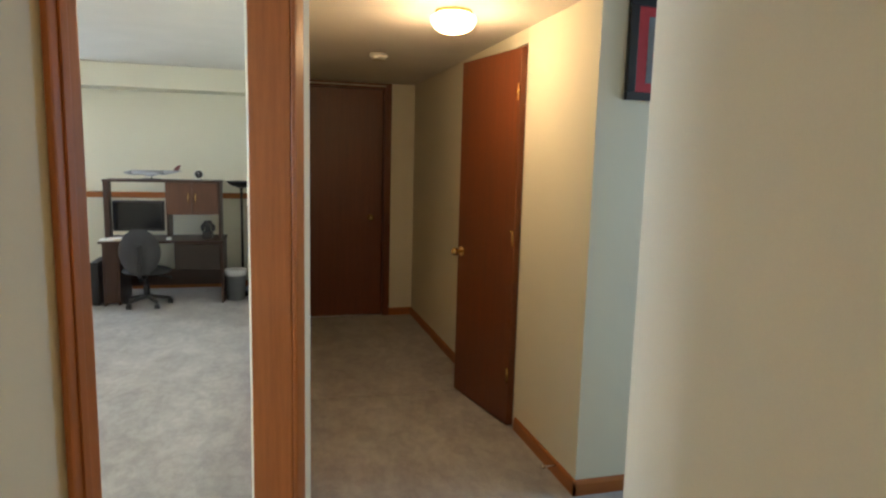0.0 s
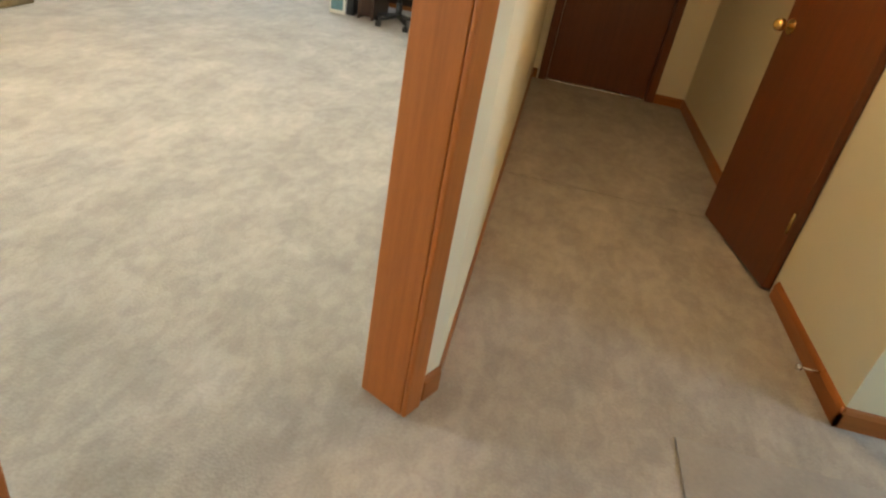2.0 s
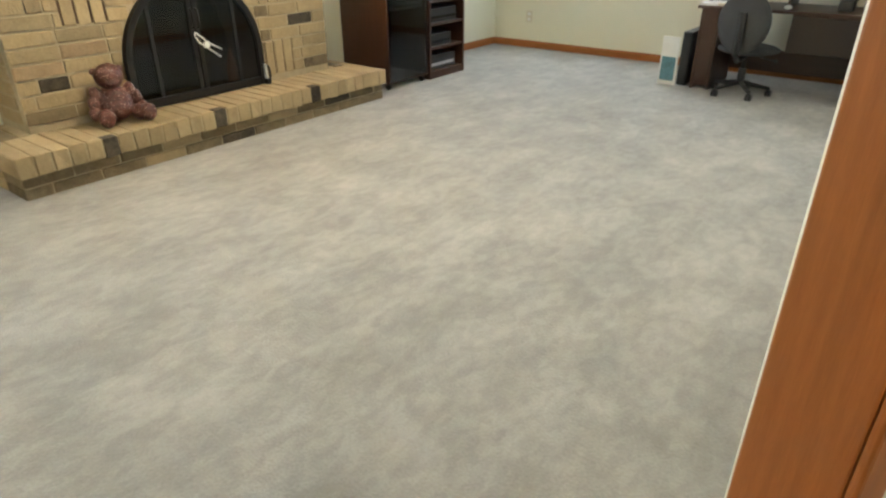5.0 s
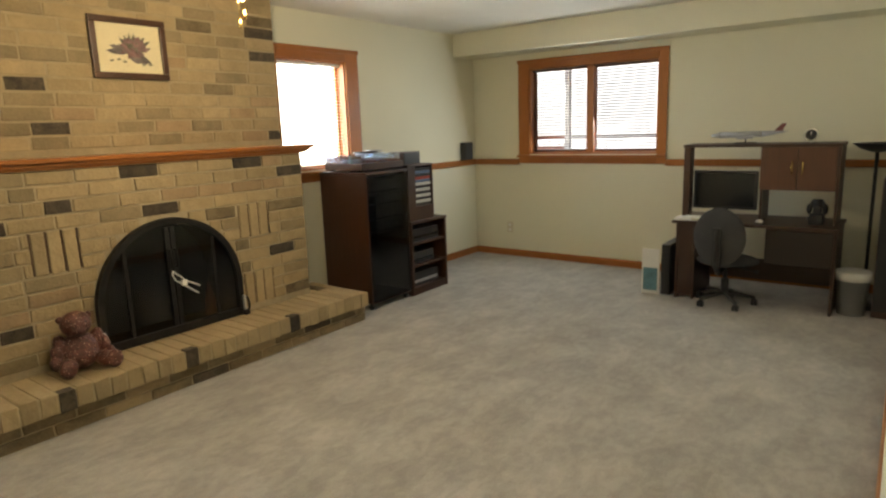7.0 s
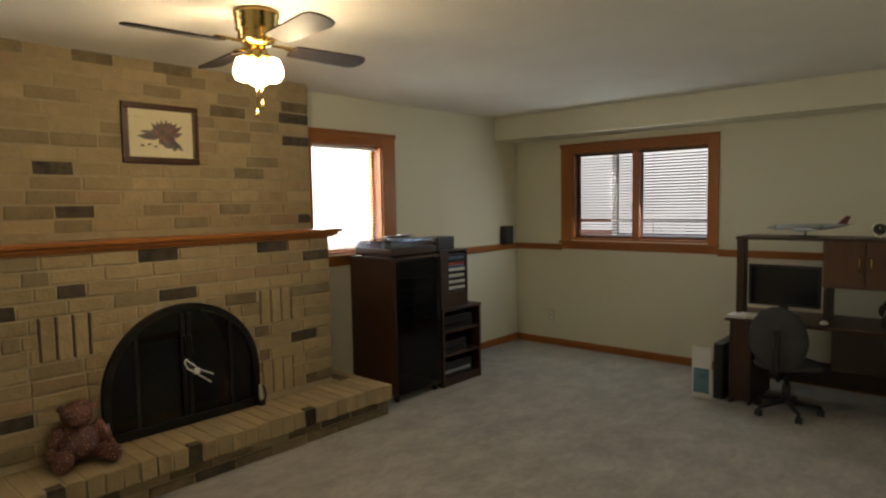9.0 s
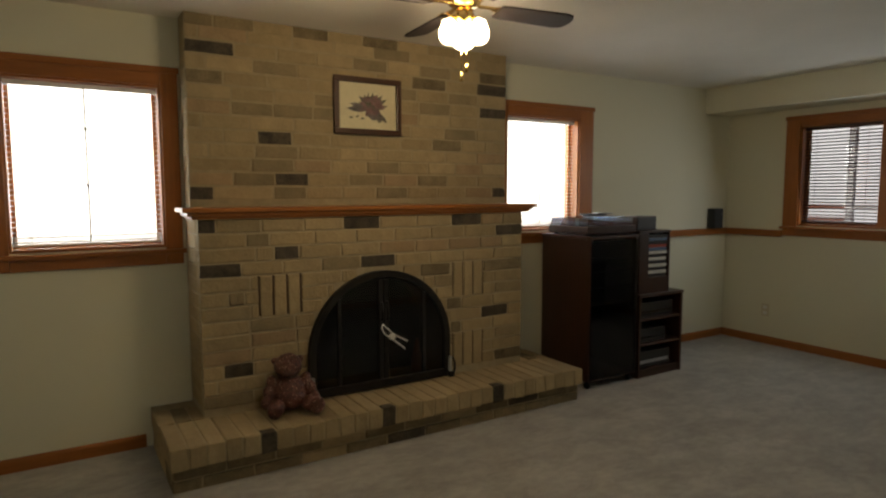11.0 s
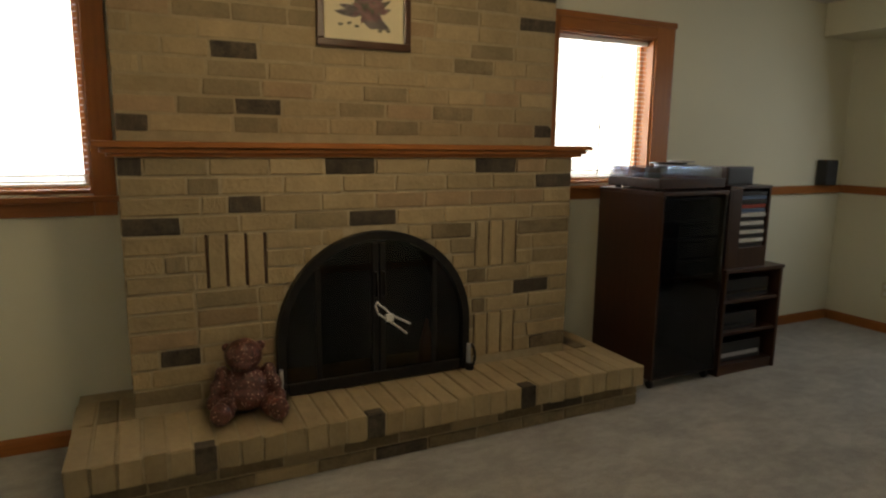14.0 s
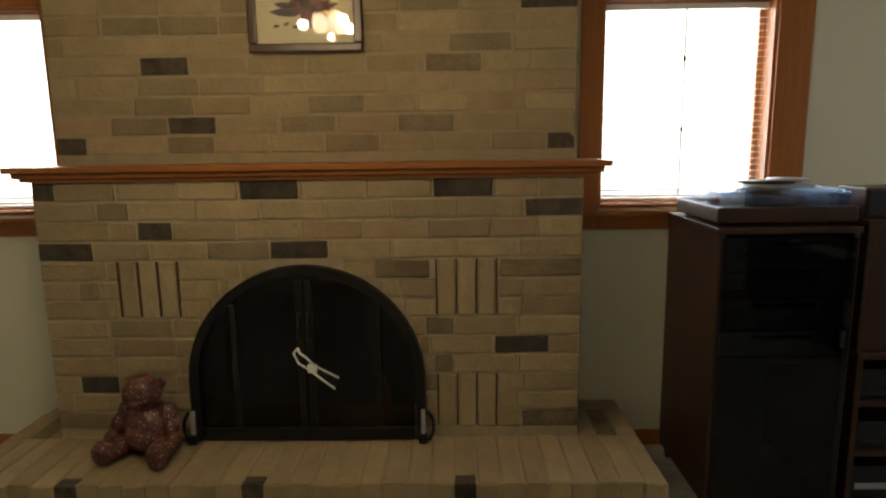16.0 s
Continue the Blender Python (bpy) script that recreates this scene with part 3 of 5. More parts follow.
# windows
def window(name, label, axis, inner, outer, wall, out, sashes):
    """A cased window in the wall's opening. axis: the plan axis that it runs along; wall: the wall's room face; out: +1 or -1, the way to outdoors."""
    a0, a1, z0, z1 = inner
    o0, o1, q0, q1 = outer
    win = empty(name, label, "window", kind="structure")

    def bar(part_name, p, q, d0, d1, lo, hi, material, parent=win, bevel=0.004, lab=""):
        c0, c1 = sorted((wall + out * d0, wall + out * d1))
        bm = B(p, q, c0, c1, lo, hi, bevel=bevel) if axis == "x" else B(c0, c1, p, q, lo, hi, bevel=bevel)
        return part(part_name, bm, material, parent, lab)
    bar("casing", o0, a0 + 0.004, -0.016, -0.0015, q0, q1, TRIM)
    bar("casing", a1 - 0.004, o1, -0.016, -0.0015, q0, q1, TRIM)
    bar("head_casing", o0 - 0.008, o1 + 0.008, -0.022, -0.0165, q1 - 0.03, q1 + 0.004, TRIM_H)
    bar("head_casing", a0 + 0.0045, a1 - 0.0045, -0.016, -0.0015, z1 - 0.004, q1, TRIM_H)
    bar("apron", a0 + 0.0045, a1 - 0.0045, -0.016, -0.0015, q0, z0 - 0.012, TRIM_H)
    bar("window_sill", o0 - 0.01, o1 + 0.01, -0.045, -0.0168, z0 - 0.03, z0 - 0.006, TRIM_H)
    e = 0.0025
    bar("lining", a0 + e, a0 + 0.016, -0.001, 0.15, z0 + e, z1 - e, TRIM, bevel=0.001)
    bar("lining", a1 - 0.016, a1 - e, -0.001, 0.15, z0 + e, z1 - e, TRIM, bevel=0.001)
    bar("lining", a0 + 0.0165, a1 - 0.0165, -0.001, 0.15, z0 + e, z0 + 0.016, TRIM_H, bevel=0.001)
    bar("lining", a0 + 0.0165, a1 - 0.0165, -0.001, 0.15, z1 - 0.016, z1 - e, TRIM_H, bevel=0.001)
    n = sashes
    b0, b1 = a0 + 0.017, a1 - 0.017
    lo, hi = z0 + 0.017, z1 - 0.017
    for i in range(n):
        p, q = b0 + (b1 - b0) * i / n, b0 + (b1 - b0) * (i + 1) / n
        d = 0.084 + 0.022 * (i % 2)
        sash = empty("sash", "", "")
        sash.parent = win
        for k in list(sash.keys()):
            del sash[k]
        f = 0.022
        bar("stile", p + 0.0005, p + f, d, d + 0.02, lo, hi, TRIM, sash, 0.003)
        bar("stile", q - f, q - 0.0005, d, d + 0.02, lo, hi, TRIM, sash, 0.003)
        bar("rail", p + f, q - f, d, d + 0.02, lo, lo + f, TRIM_H, sash, 0.003)
        bar("rail", p + f, q - f, d, d + 0.02, hi - f, hi, TRIM_H, sash, 0.003)
        g = bar("pane", p + f - 0.004, q - f + 0.004, d + 0.008, d + 0.012, lo + f - 0.004, hi - f + 0.004, GLASS, sash, 0.0)
        g.visible_shadow = False
    return win


def blind(axis, a0, a1, z0, z1, wall, out, tilt, cord, slat=SLAT, colour="white", depth=0.045):
    """A mini-blind of thin curved slats hung in the window reveal."""
    th = empty("window_blind", colour + " metal mini-blind let down inside the window reveal", "blind", "window blinds")
    step = 0.0265
    n = int((z1 - z0) / step)
    w = 0.025
    bm = bmesh.new()
    cols = []
    for i in range(4):
        u = -w / 2 + w * i / 3
        cols.append((u, 0.0022 * (1 - (2 * u / w) ** 2)))
    ends = []
    for a in (a0, a1):
        ends.append([[bm.verts.new((a, u, h + k)) if axis == "x" else bm.verts.new((u, a, h + k)) for u, h in cols] for k in (0, 0.0006)])
    for k in (0, 1):
        for i in range(3):
            bm.faces.new((ends[0][k][i], ends[0][k][i + 1], ends[1][k][i + 1], ends[1][k][i]))
    for i in (0, 3):
        bm.faces.new((ends[0][0][i], ends[0][1][i], ends[1][1][i], ends[1][0][i]))
    me = mesh_of(bm, "slat", slat)
    c = wall + out * depth
    for i in range(n):
        s = new("slat", me)
        s.parent = th
        s.location = (0, c, z0 + 0.012 + i * step) if axis == "x" else (c, 0, z0 + 0.012 + i * step)
        s.rotation_euler = (tilt, 0, 0) if axis == "x" else (0, tilt, 0)
    if slat is SLAT:
        for i in range(6):
            s = new("slat", me)
            s.parent = th
            s.location = (c, 0, z0 + 0.010 + i * 0.0065)
        bm = bmesh.new()
        mid, front = (a0 + a1) / 2, c - out * 0.017
        cyl(bm, (front, mid, z0 + 0.02), (front, mid, z1), 0.0035, seg=8)
        for z in (z0 + 0.30, z1 - 0.20):
            ball(bm, (front, mid, z), 0.008, (1, 1, 1.5), 10)
        part("lift_cord", bm, GREY_CLOTH, th, "grey lift cord with two toggles")
    d0, d1 = c - 0.014, c + 0.014
    part("headrail", B(a0, a1, d0, d1, z1, z1 + 0.024, bevel=0.002) if axis == "x" else B(d0, d1, a0, a1, z1, z1 + 0.024, bevel=0.002), slat, th)
    part("bottom_rail", B(a0, a1, d0 + 0.004, d1 - 0.004, z0 - 0.004, z0 + 0.006, bevel=0.002) if axis == "x" else B(d0 + 0.004, d1 - 0.004, a0, a1, z0 - 0.004, z0 + 0.006, bevel=0.002), slat, th)
    for a in cord:
        bm = bmesh.new()
        p = (a, c, z0) if axis == "x" else (c, a, z0)
        q = (a, c, z1) if axis == "x" else (c, a, z1)
        cyl(bm, p, q, 0.002, seg=6)
        part("ladder_cord", bm, slat, th)
    return th


window("window_1", "oak-framed window beside the chimney with a white blind", "y", W1, (2.36, 3.258, 1.00, 2.05), WEST, -1, 1)
window("window_2", "oak-framed window above the stereo with a white blind", "y", W2, (5.405, 6.355, 1.00, 2.05), WEST, -1, 1)
window("window_3", "wide oak-framed sliding window with brown blinds", "x", W3, (-3.43, -1.91, 1.00, 2.03), NORTH, 1, 2)
structure("trim_mullion", B(-2.685, -2.615, 8.148, 8.185, 1.1075, 1.9325, bevel=0.004), TRIM, "oak mullion between the two window panes", "mullion")
blind("y", W1[0] + 0.0185, W1[1] - 0.0185, 1.125, 1.915, WEST, -1, 0.10, (2.56, 2.82, 3.08), depth=0.058)
blind("y", W2[0] + 0.0185, W2[1] - 0.0185, 1.125, 1.915, WEST, -1, 0.10, (5.58, 5.845, 6.12), depth=0.058)
blind("x", W3[0] + 0.0185, -2.687, 1.125, 1.905, NORTH, 1, 0.55, (-3.2, -2.8), SLAT_BROWN, "brown", 0.05)
blind("x", -2.613, W3[1] - 0.0185, 1.125, 1.905, NORTH, 1, 0.55, (-2.5, -2.1), SLAT_BROWN, "brown", 0.05)


# ---- outdoors ----
bm = bmesh.new()
ring_in = [(-4.16, -1.06), (3.36, -1.06), (3.36, 8.31), (-4.16, 8.31)]
ring_out = [(-400, -400), (400, -400), (400, 400), (-400, 400)]
vi = [bm.verts.new((x, y, 0.80)) for x, y in ring_in]
vo = [bm.verts.new((x, y, 0.80)) for x, y in ring_out]
for i in range(4):
    bm.faces.new((vo[i], vo[(i + 1) % 4], vi[(i + 1) % 4], vi[i]))
tagged(part("ground", bm, SNOW), "grey paved ground outside the windows", "ground", kind="structure")


def backdrop(name, material, *corners):
    bm = bmesh.new()
    bm.faces.new([bm.verts.new(c) for c in corners])
    return tagged(part(name, bm, material), "bright hazy daylight beyond the window", "backdrop", kind="structure")


backdrop("backdrop_west", glow("hazy_daylight", (1.0, 0.985, 0.95), 8.0), (-5.6, -1, 0.8), (-5.6, 10, 0.8), (-5.6, 10, 4.5), (-5.6, -1, 4.5))
backdrop("backdrop_north", glow("bright_yard_haze", (0.97, 0.985, 1.0), 2.6), (-14, 15, 0.8), (6, 15, 0.8), (6, 15, 7), (-14, 15, 7))


def porch():
    """A timber porch seen through the window: roof edge, thin posts, rail and a bench."""
    p = empty("porch", "red-brown timber porch with thin posts and a rail outdoors", "porch", at=(-3.4, 10.15, 0.80))
    part("deck", B(-3.0, 2.6, -0.1, 0.9, 0.0, 0.10, bevel=0.006), DECK, p)
    for x in (-2.2, -0.43, 1.9):
        part("post", B(x - 0.035, x + 0.035, -0.035, 0.035, 0.10, 1.33, bevel=0.004), SIDING, p)
    part("rail", B(-2.16, -0.466, -0.02, 0.02, 0.40, 0.44, bevel=0.004), DECK, p)
    part("rail", B(-0.394, 1.864, -0.02, 0.02, 0.40, 0.44, bevel=0.004), SIDING, p)
    part("skirt_board", B(-2.16, -0.466, -0.015, 0.015, 0.13, 0.30, bevel=0.003), DECK, p)
    part("roof_beam", B(-3.0, 2.6, -0.08, 0.08, 1.331, 1.50, bevel=0.006), DECK, p)
    part("roof", B(-3.2, 2.8, -0.9, 1.2, 1.501, 1.56, bevel=0.006), DECK, p)
    return p


porch()
gr = empty("covered_grill", "dark covered barbecue grill standing on the deck", "grill", at=(-2.35, 10.55, 0.90))
bm = bmesh.new()
ball(bm, (0, 0, 0.48), 0.30, (1.0, 0.8, 0.9), 24)
part("hood", bm, mat("dark_grill_cover", (0.03, 0.025, 0.06), rough=0.7, bump=0.3), gr)
part("cart", B(-0.27, 0.27, -0.2, 0.2, 0.0, 0.46, bevel=0.02), BLACK, gr)


# ---- chimney breast: mortar core, fire opening, mantel; its bricks are laid at the end of the file ----
FY0, FY1 = 3.270, 5.362
LOW_X, UP_X = -3.63, -3.82
ARCH_Y, ARCH_R, ARCH_Z = 4.292, 0.445, 0.475
chimney = empty("fireplace", "tan brick fireplace with scattered charred bricks and raised hearth", "fireplace")
bm = bmesh.new()
box(bm, WEST + 0.002, UP_X - 0.0025, FY0 + 0.004, FY1 - 0.004, 1.26, CEIL_Z - 0.001)
part("upper_core", bm, MORTAR, chimney, "sandy mortar")
# lower core with the arched hole: a fan of blocks round the opening
bm = bmesh.new()
front, back = LOW_X - 0.0055, WEST + 0.002
box(bm, back, front, FY0 + 0.004, ARCH_Y - ARCH_R, 0.0, 1.26)
box(bm, back, front, ARCH_Y + ARCH_R, FY1 - 0.004, 0.0, 1.26)
arc = [(ARCH_Y + ARCH_R * math.cos(math.pi * i / 20), ARCH_Z + ARCH_R * math.sin(math.pi * i / 20)) for i in range(21)]
for (y0, z0), (y1, z1) in zip(arc, arc[1:]):
    f = [bm.verts.new((front, y, z)) for y, z in ((y0, z0), (y1, z1), (y1, 1.26), (y0, 1.26))]
    b = [bm.verts.new((back, y, z)) for y, z in ((y0, z0), (y1, z1), (y1, 1.26), (y0, 1.26))]
    bm.faces.new(f)
    bm.faces.new((f[0], f[1], b[1], b[0]))
    bm.faces.new((f[2], f[3], b[3], b[2]))
bmesh.ops.remove_doubles(bm, verts=bm.verts, dist=0.0005)
part("lower_core", bm, MORTAR_PALE, chimney, "pale sandy mortar")
bm = bmesh.new()
box(bm, -3.96, -3.95, ARCH_Y - 0.45, ARCH_Y + 0.45, 0.2, 0.95)
part("firebox_back", bm, SOOT, chimney, "soot-blackened firebox")

# mantel shelf: stepped moulding
bm = bmesh.new()
box(bm, UP_X + 0.002, -3.585, 3.195, 5.455, 1.288, 1.312, bevel=0.006, seg=3)
box(bm, UP_X + 0.002, -3.602, 3.22, 5.43, 1.268, 1.2875, bevel=0.006, seg=3)
box(bm, UP_X + 0.002, -3.617, 3.24, 5.41, 1.2535, 1.2675, bevel=0.004)
part("mantel_shelf", bm, TRIM_H, chimney, "orange varnished oak mantel shelf with a moulded edge")


def fire_screen():
    """An arched black iron surround with two smoked-glass doors, bar handles and scroll feet."""
    fs = empty("fireplace_screen", "arched black iron fire screen with smoked-glass doors", "fire screen", at=(LOW_X, ARCH_Y, 0.228))
    bm = bmesh.new()
    ro, ri, zc = 0.460, 0.424, 0.242
    prof = lambda r: [(-r, 0.0)] + [(-r * math.cos(math.pi * i / 28), zc + r * math.sin(math.pi * i / 28)) for i in range(29)] + [(r, 0.0)]
    po, pi_ = prof(ro), prof(ri)
    f = [[bm.verts.new((x, y, z)) for y, z in pts] for pts, x in ((po, 0.045), (pi_, 0.045), (po, 0.006), (pi_, 0.006))]
    for i in range(len(po) - 1):
        for a, b in ((0, 1), (0, 2), (1, 3)):
            bm.faces.new((f[a][i], f[a][i + 1], f[b][i + 1], f[b][i]))
    part("arch_frame", bm, BLACK_METAL, fs)
    part("bottom_rail", B(0.006, 0.043, -0.417, 0.417, 0.0, 0.05, bevel=0.004), BLACK_METAL, fs)
    bm = bmesh.new()
    inner = [(y, max(z, 0.05)) for y, z in prof(0.420)]
    lo = [bm.verts.new((0.022, y, z)) for y, z in inner]
    hi = [bm.verts.new((0.026, y, z)) for y, z in inner]
    bm.faces.new(lo)
    bm.faces.new(hi)
    g = part("glass", bm, FIRE_GLASS, fs, "dark smoked glass")
    for s in (-1, 1):
        part("side_stile", B(0.016, 0.032, s * 0.278 - 0.011, s * 0.278 + 0.011, 0.05, 0.552, bevel=0.003), BLACK_METAL, fs)
        part("foot", B(0.046, 0.085, s * 0.452 - 0.018, s * 0.452 + 0.018, 0.0, 0.035, bevel=0.008), BLACK_METAL, fs)
        part("foot_tie", B(0.046, 0.066, s * 0.452 - 0.008, s * 0.452 + 0.008, 0.03, 0.13, bevel=0.004), SILVER, fs, "pale metal strap")
    for y0, y1 in ((-0.032, -0.003), (0.003, 0.032)):
        part("door_stile", B(0.018, 0.036, y0, y1, 0.05, 0.648, bevel=0.003), BLACK_METAL, fs)
    for s in (-1, 1):
        bm = bmesh.new()
        pts = [(0.05, s * (0.462 + 0.03 * math.sin(a)), 0.06 + 0.06 * math.cos(a)) for a in [math.pi * k / 8 for k in range(0, 13)]]
        sweep(bm, pts, 0.007, 8)
        part("scroll_foot", bm, BLACK_METAL, fs)
        bm = bmesh.new()
        sweep(bm, [(0.034, s * 0.018, 0.517), (0.058, s * 0.018, 0.507), (0.058, s * 0.018, 0.417), (0.034, s * 0.018, 0.407)], 0.006, 8)
        part("handle", bm, BLACK_METAL, fs)
    return fs


fire_screen()
bm = bmesh.new()
for s in (-1, 1):
    sweep(bm, [(-3.565, 4.272, 0.615), (-3.552, 4.268 + 0.012 * s, 0.60), (-3.552, 4.288 + 0.014 * s, 0.572 + 0.012 * s), (-3.552, 4.325 + 0.008 * s, 0.54 + 0.010 * s), (-3.552, 4.417 + 0.008 * s, 0.478 + 0.022 * s)], 0.0045, 8)
box(bm, -3.560, -3.545, 4.307, 4.343, 0.522, 0.556, bevel=0.004)
tongs = tagged(part("hanging_tongs", bm, WHITE), "white-painted fire tongs hung on the screen's door handle", "fire tongs")

# a flame-coloured ornament behind the glass
bm = bmesh.new()
lathe(bm, [(0.004, 0.0), (0.038, 0.01), (0.034, 0.12), (0.022, 0.17), (0.006, 0.24)], (-3.70, 4.575, 0.228), 16)
tagged(part("ornament", bm, mat("amber_ceramic", (0.60, 0.20, 0.05), rough=0.3, scale=20)), "tall amber ornament standing behind the fire screen's glass", "ornament")


def teddy(at, turn):
    """A sitting plush toy, one mesh."""
    bm = bmesh.new()
    ball(bm, (0, 0, 0.098), 0.088, (0.95, 1.08, 1.12), 24)
    ball(bm, (0.030, 0, 0.075), 0.075, (0.9, 1.05, 0.9), 20)
    ball(bm, (0.020, -0.006, 0.243), 0.070, (1.0, 1.06, 0.98), 24)
    ball(bm, (0.076, -0.008, 0.218), 0.026, (0.9, 1.2, 0.85), 16)
    for s in (-1, 1):
        ball(bm, (-0.004, s * 0.064 - 0.004, 0.272), 0.021, (0.6, 1, 1), 14)
        ball(bm, (0.008, s * 0.088, 0.155), 0.036, (0.95, 0.9, 1.25), 16)
        ball(bm, (0.026, s * 0.112, 0.110), 0.033, (0.95, 0.9, 1.35), 16)
        ball(bm, (0.052, s * 0.126, 0.064), 0.031, (1.1, 0.95, 1.2), 16)
        ball(bm, (0.085, s * (0.082 + 0.012 * (s > 0)), 0.045), 0.044, (1.6, 1.0, 0.95), 18)
        ball(bm, (0.148, s * (0.098 + 0.022 * (s > 0)), 0.052), 0.040, (0.75, 1.05, 1.2), 16)
    for v in bm.verts:
        d = noise.noise(v.co * 42) * 0.004 + noise.noise(v.co * 120) * 0.002
        v.co += v.co.normalized() * d
    ob = tagged(part("teddy_bear", bm, TEDDY), "dark red flower-patterned teddy bear sitting on the brick hearth", "soft toy")
    fuse = ob.modifiers.new("fuse", "REMESH")
    fuse.mode, fuse.voxel_size, fuse.use_smooth_shade = "VOXEL", 0.004, True
    ob.matrix_world = pose(*at, 0, 0, turn)
    return ob


teddy((-3.535, 3.69, 0.223), -8)


def framed_print():
    pr = empty("picture_frame", "dark wood framed flower print hung on the chimney", "picture", at=(UP_X, 4.305, 1.905))
    y, z, w = 0.222, 0.17, 0.034
    for a in ((-y, y, z - w, z), (-y, y, -z, -z + w)):
        part("frame_rail", B(0.004, 0.028, a[0], a[1], a[2], a[3], bevel=0.006), FRAME, pr)
    for a in ((-y, -y + w), (y - w, y)):
        part("frame_stile", B(0.004, 0.027, a[0], a[1], -z + w, z - w, bevel=0.006), FRAME, pr)
    part("print", B(0.006, 0.010, -y + w - 0.004, y - w + 0.004, -z + w - 0.004, z - w + 0.004), CREAM, pr, "cream printed sheet")
    rng = random.Random(5)
    bm, bo = bmesh.new(), bmesh.new()

    def leaf_shape(m, cy, cz, ln, wd, ang, x):
        pts = [(0, 0), (ln * 0.3, wd), (ln * 0.7, wd * 0.8), (ln, 0), (ln * 0.7, -wd * 0.8), (ln * 0.3, -wd)]
        ca, sa = math.cos(ang), math.sin(ang)
        m.faces.new([m.verts.new((x, cy + u * ca - v * sa, cz + u * sa + v * ca)) for u, v in pts])
    bg, k = bmesh.new(), 0
    for ang, ln in ((15, 0.12), (32, 0.13), (48, 0.12), (63, 0.115), (80, 0.10), (97, 0.10), (114, 0.105), (132, 0.11), (150, 0.10), (165, 0.11)):
        k += 1
        leaf_shape(bo, 0.015, -0.02, ln * rng.uniform(0.9, 1.1), 0.010 + 0.004 * rng.random(), math.radians(ang), 0.0103 + 0.00003 * k)
    for cy, cz, ln, wd, ang in ((-0.005, -0.022, 0.135, 0.017, 178), (-0.02, -0.005, 0.10, 0.014, 170), (0.0, -0.035, 0.13, 0.026, -18), (0.02, -0.03, 0.06, 0.03, -60), (-0.02, -0.04, 0.09, 0.02, -8)):
        k += 1
        leaf_shape(bg, cy, cz, ln, wd, math.radians(ang), 0.0107 + 0.00003 * k)
    for i in range(46):
        k += 1
        a = math.radians(360 * rng.random())
        q = math.sqrt(rng.random())
        leaf_shape(bm, 0.022 + 0.062 * q * math.cos(a), 0.008 + 0.034 * q * math.sin(a), 0.022 + 0.02 * rng.random(), 0.007 + 0.005 * rng.random(), a + rng.uniform(-0.6, 0.6), 0.0112 + 0.00003 * k)
    for cy, cz in ((-0.125, -0.072), (-0.085, -0.066), (-0.05, -0.074), (0.06, -0.088), (0.10, -0.083)):
        leaf_shape(bo, cy, cz, 0.028, 0.006, rng.uniform(-0.2, 0.3), 0.0132)
    part("gourds", bg, GOURD, pr, "grey-purple gourd shapes")
    part("flowers", bm, PLUM, pr, "plum flower shapes")
    part("foliage", bo, OLIVE, pr, "olive leaf shapes")
    bm = B(0.0145, 0.0160, -y + w, y - w, -z + w, z - w)
    g = part("glazing", bm, GLASS, pr)
    g.visible_shadow = False
    return pr


framed_print()


# ---- ceiling fan with three lit shades ----
FAN = Vector((-2.59, 4.19, CEIL_Z))
fan = empty("ceiling_fan", "brass ceiling fan with four dark blades and three lit shades", "ceiling fan", at=FAN)
part("canopy", lathe(bmesh.new(), [(0.0, -0.001), (0.098, -0.001), (0.100, -0.02), (0.092, -0.026), (0.096, -0.05), (0.088, -0.056), (0.093, -0.08), (0.080, -0.088), (0.084, -0.115), (0.066, -0.135), (0.05, -0.15), (0.0, -0.152)], seg=32), BRASS, fan, "ribbed antique brass motor housing")
part("light_hub", lathe(bmesh.new(), [(0.0, -0.15), (0.036, -0.152), (0.045, -0.18), (0.04, -0.205), (0.02, -0.22), (0.0, -0.222)], seg=24), BRASS, fan)
BLADE = mat("dark_blade_veneer", (0.014, 0.008, 0.006), rough=0.62, vary=0.3, scale=5, fine=60, bump=0.06, stretch=(1, 12, 12))
for ang in (84, 174, 264, 354):
    arm = bmesh.new()
    box(arm, 0.05, 0.17, -0.014, 0.014, -0.138, -0.130, bevel=0.003)
    box(arm, 0.15, 0.20, -0.03, 0.03, -0.139, -0.133, bevel=0.002)
    a = part("blade_iron", arm, BRASS, fan)
    a.rotation_euler = (0, 0, math.radians(ang))
    bl = bmesh.new()
    out = [(0.165, -0.05), (0.20, -0.055), (0.50, -0.066), (0.535, -0.055), (0.55, -0.03), (0.555, 0.0), (0.55, 0.03), (0.535, 0.055), (0.50, 0.066), (0.20, 0.055), (0.165, 0.05)]
    prism(bl, out, -0.004, 0.004)
    bl.transform(pose(0, 0, -0.145, -11, 0, 0))
    b = part("blade", bl, BLADE, fan, "dark wood-veneer blade")
    b.rotation_euler = (0, 0, math.radians(ang))
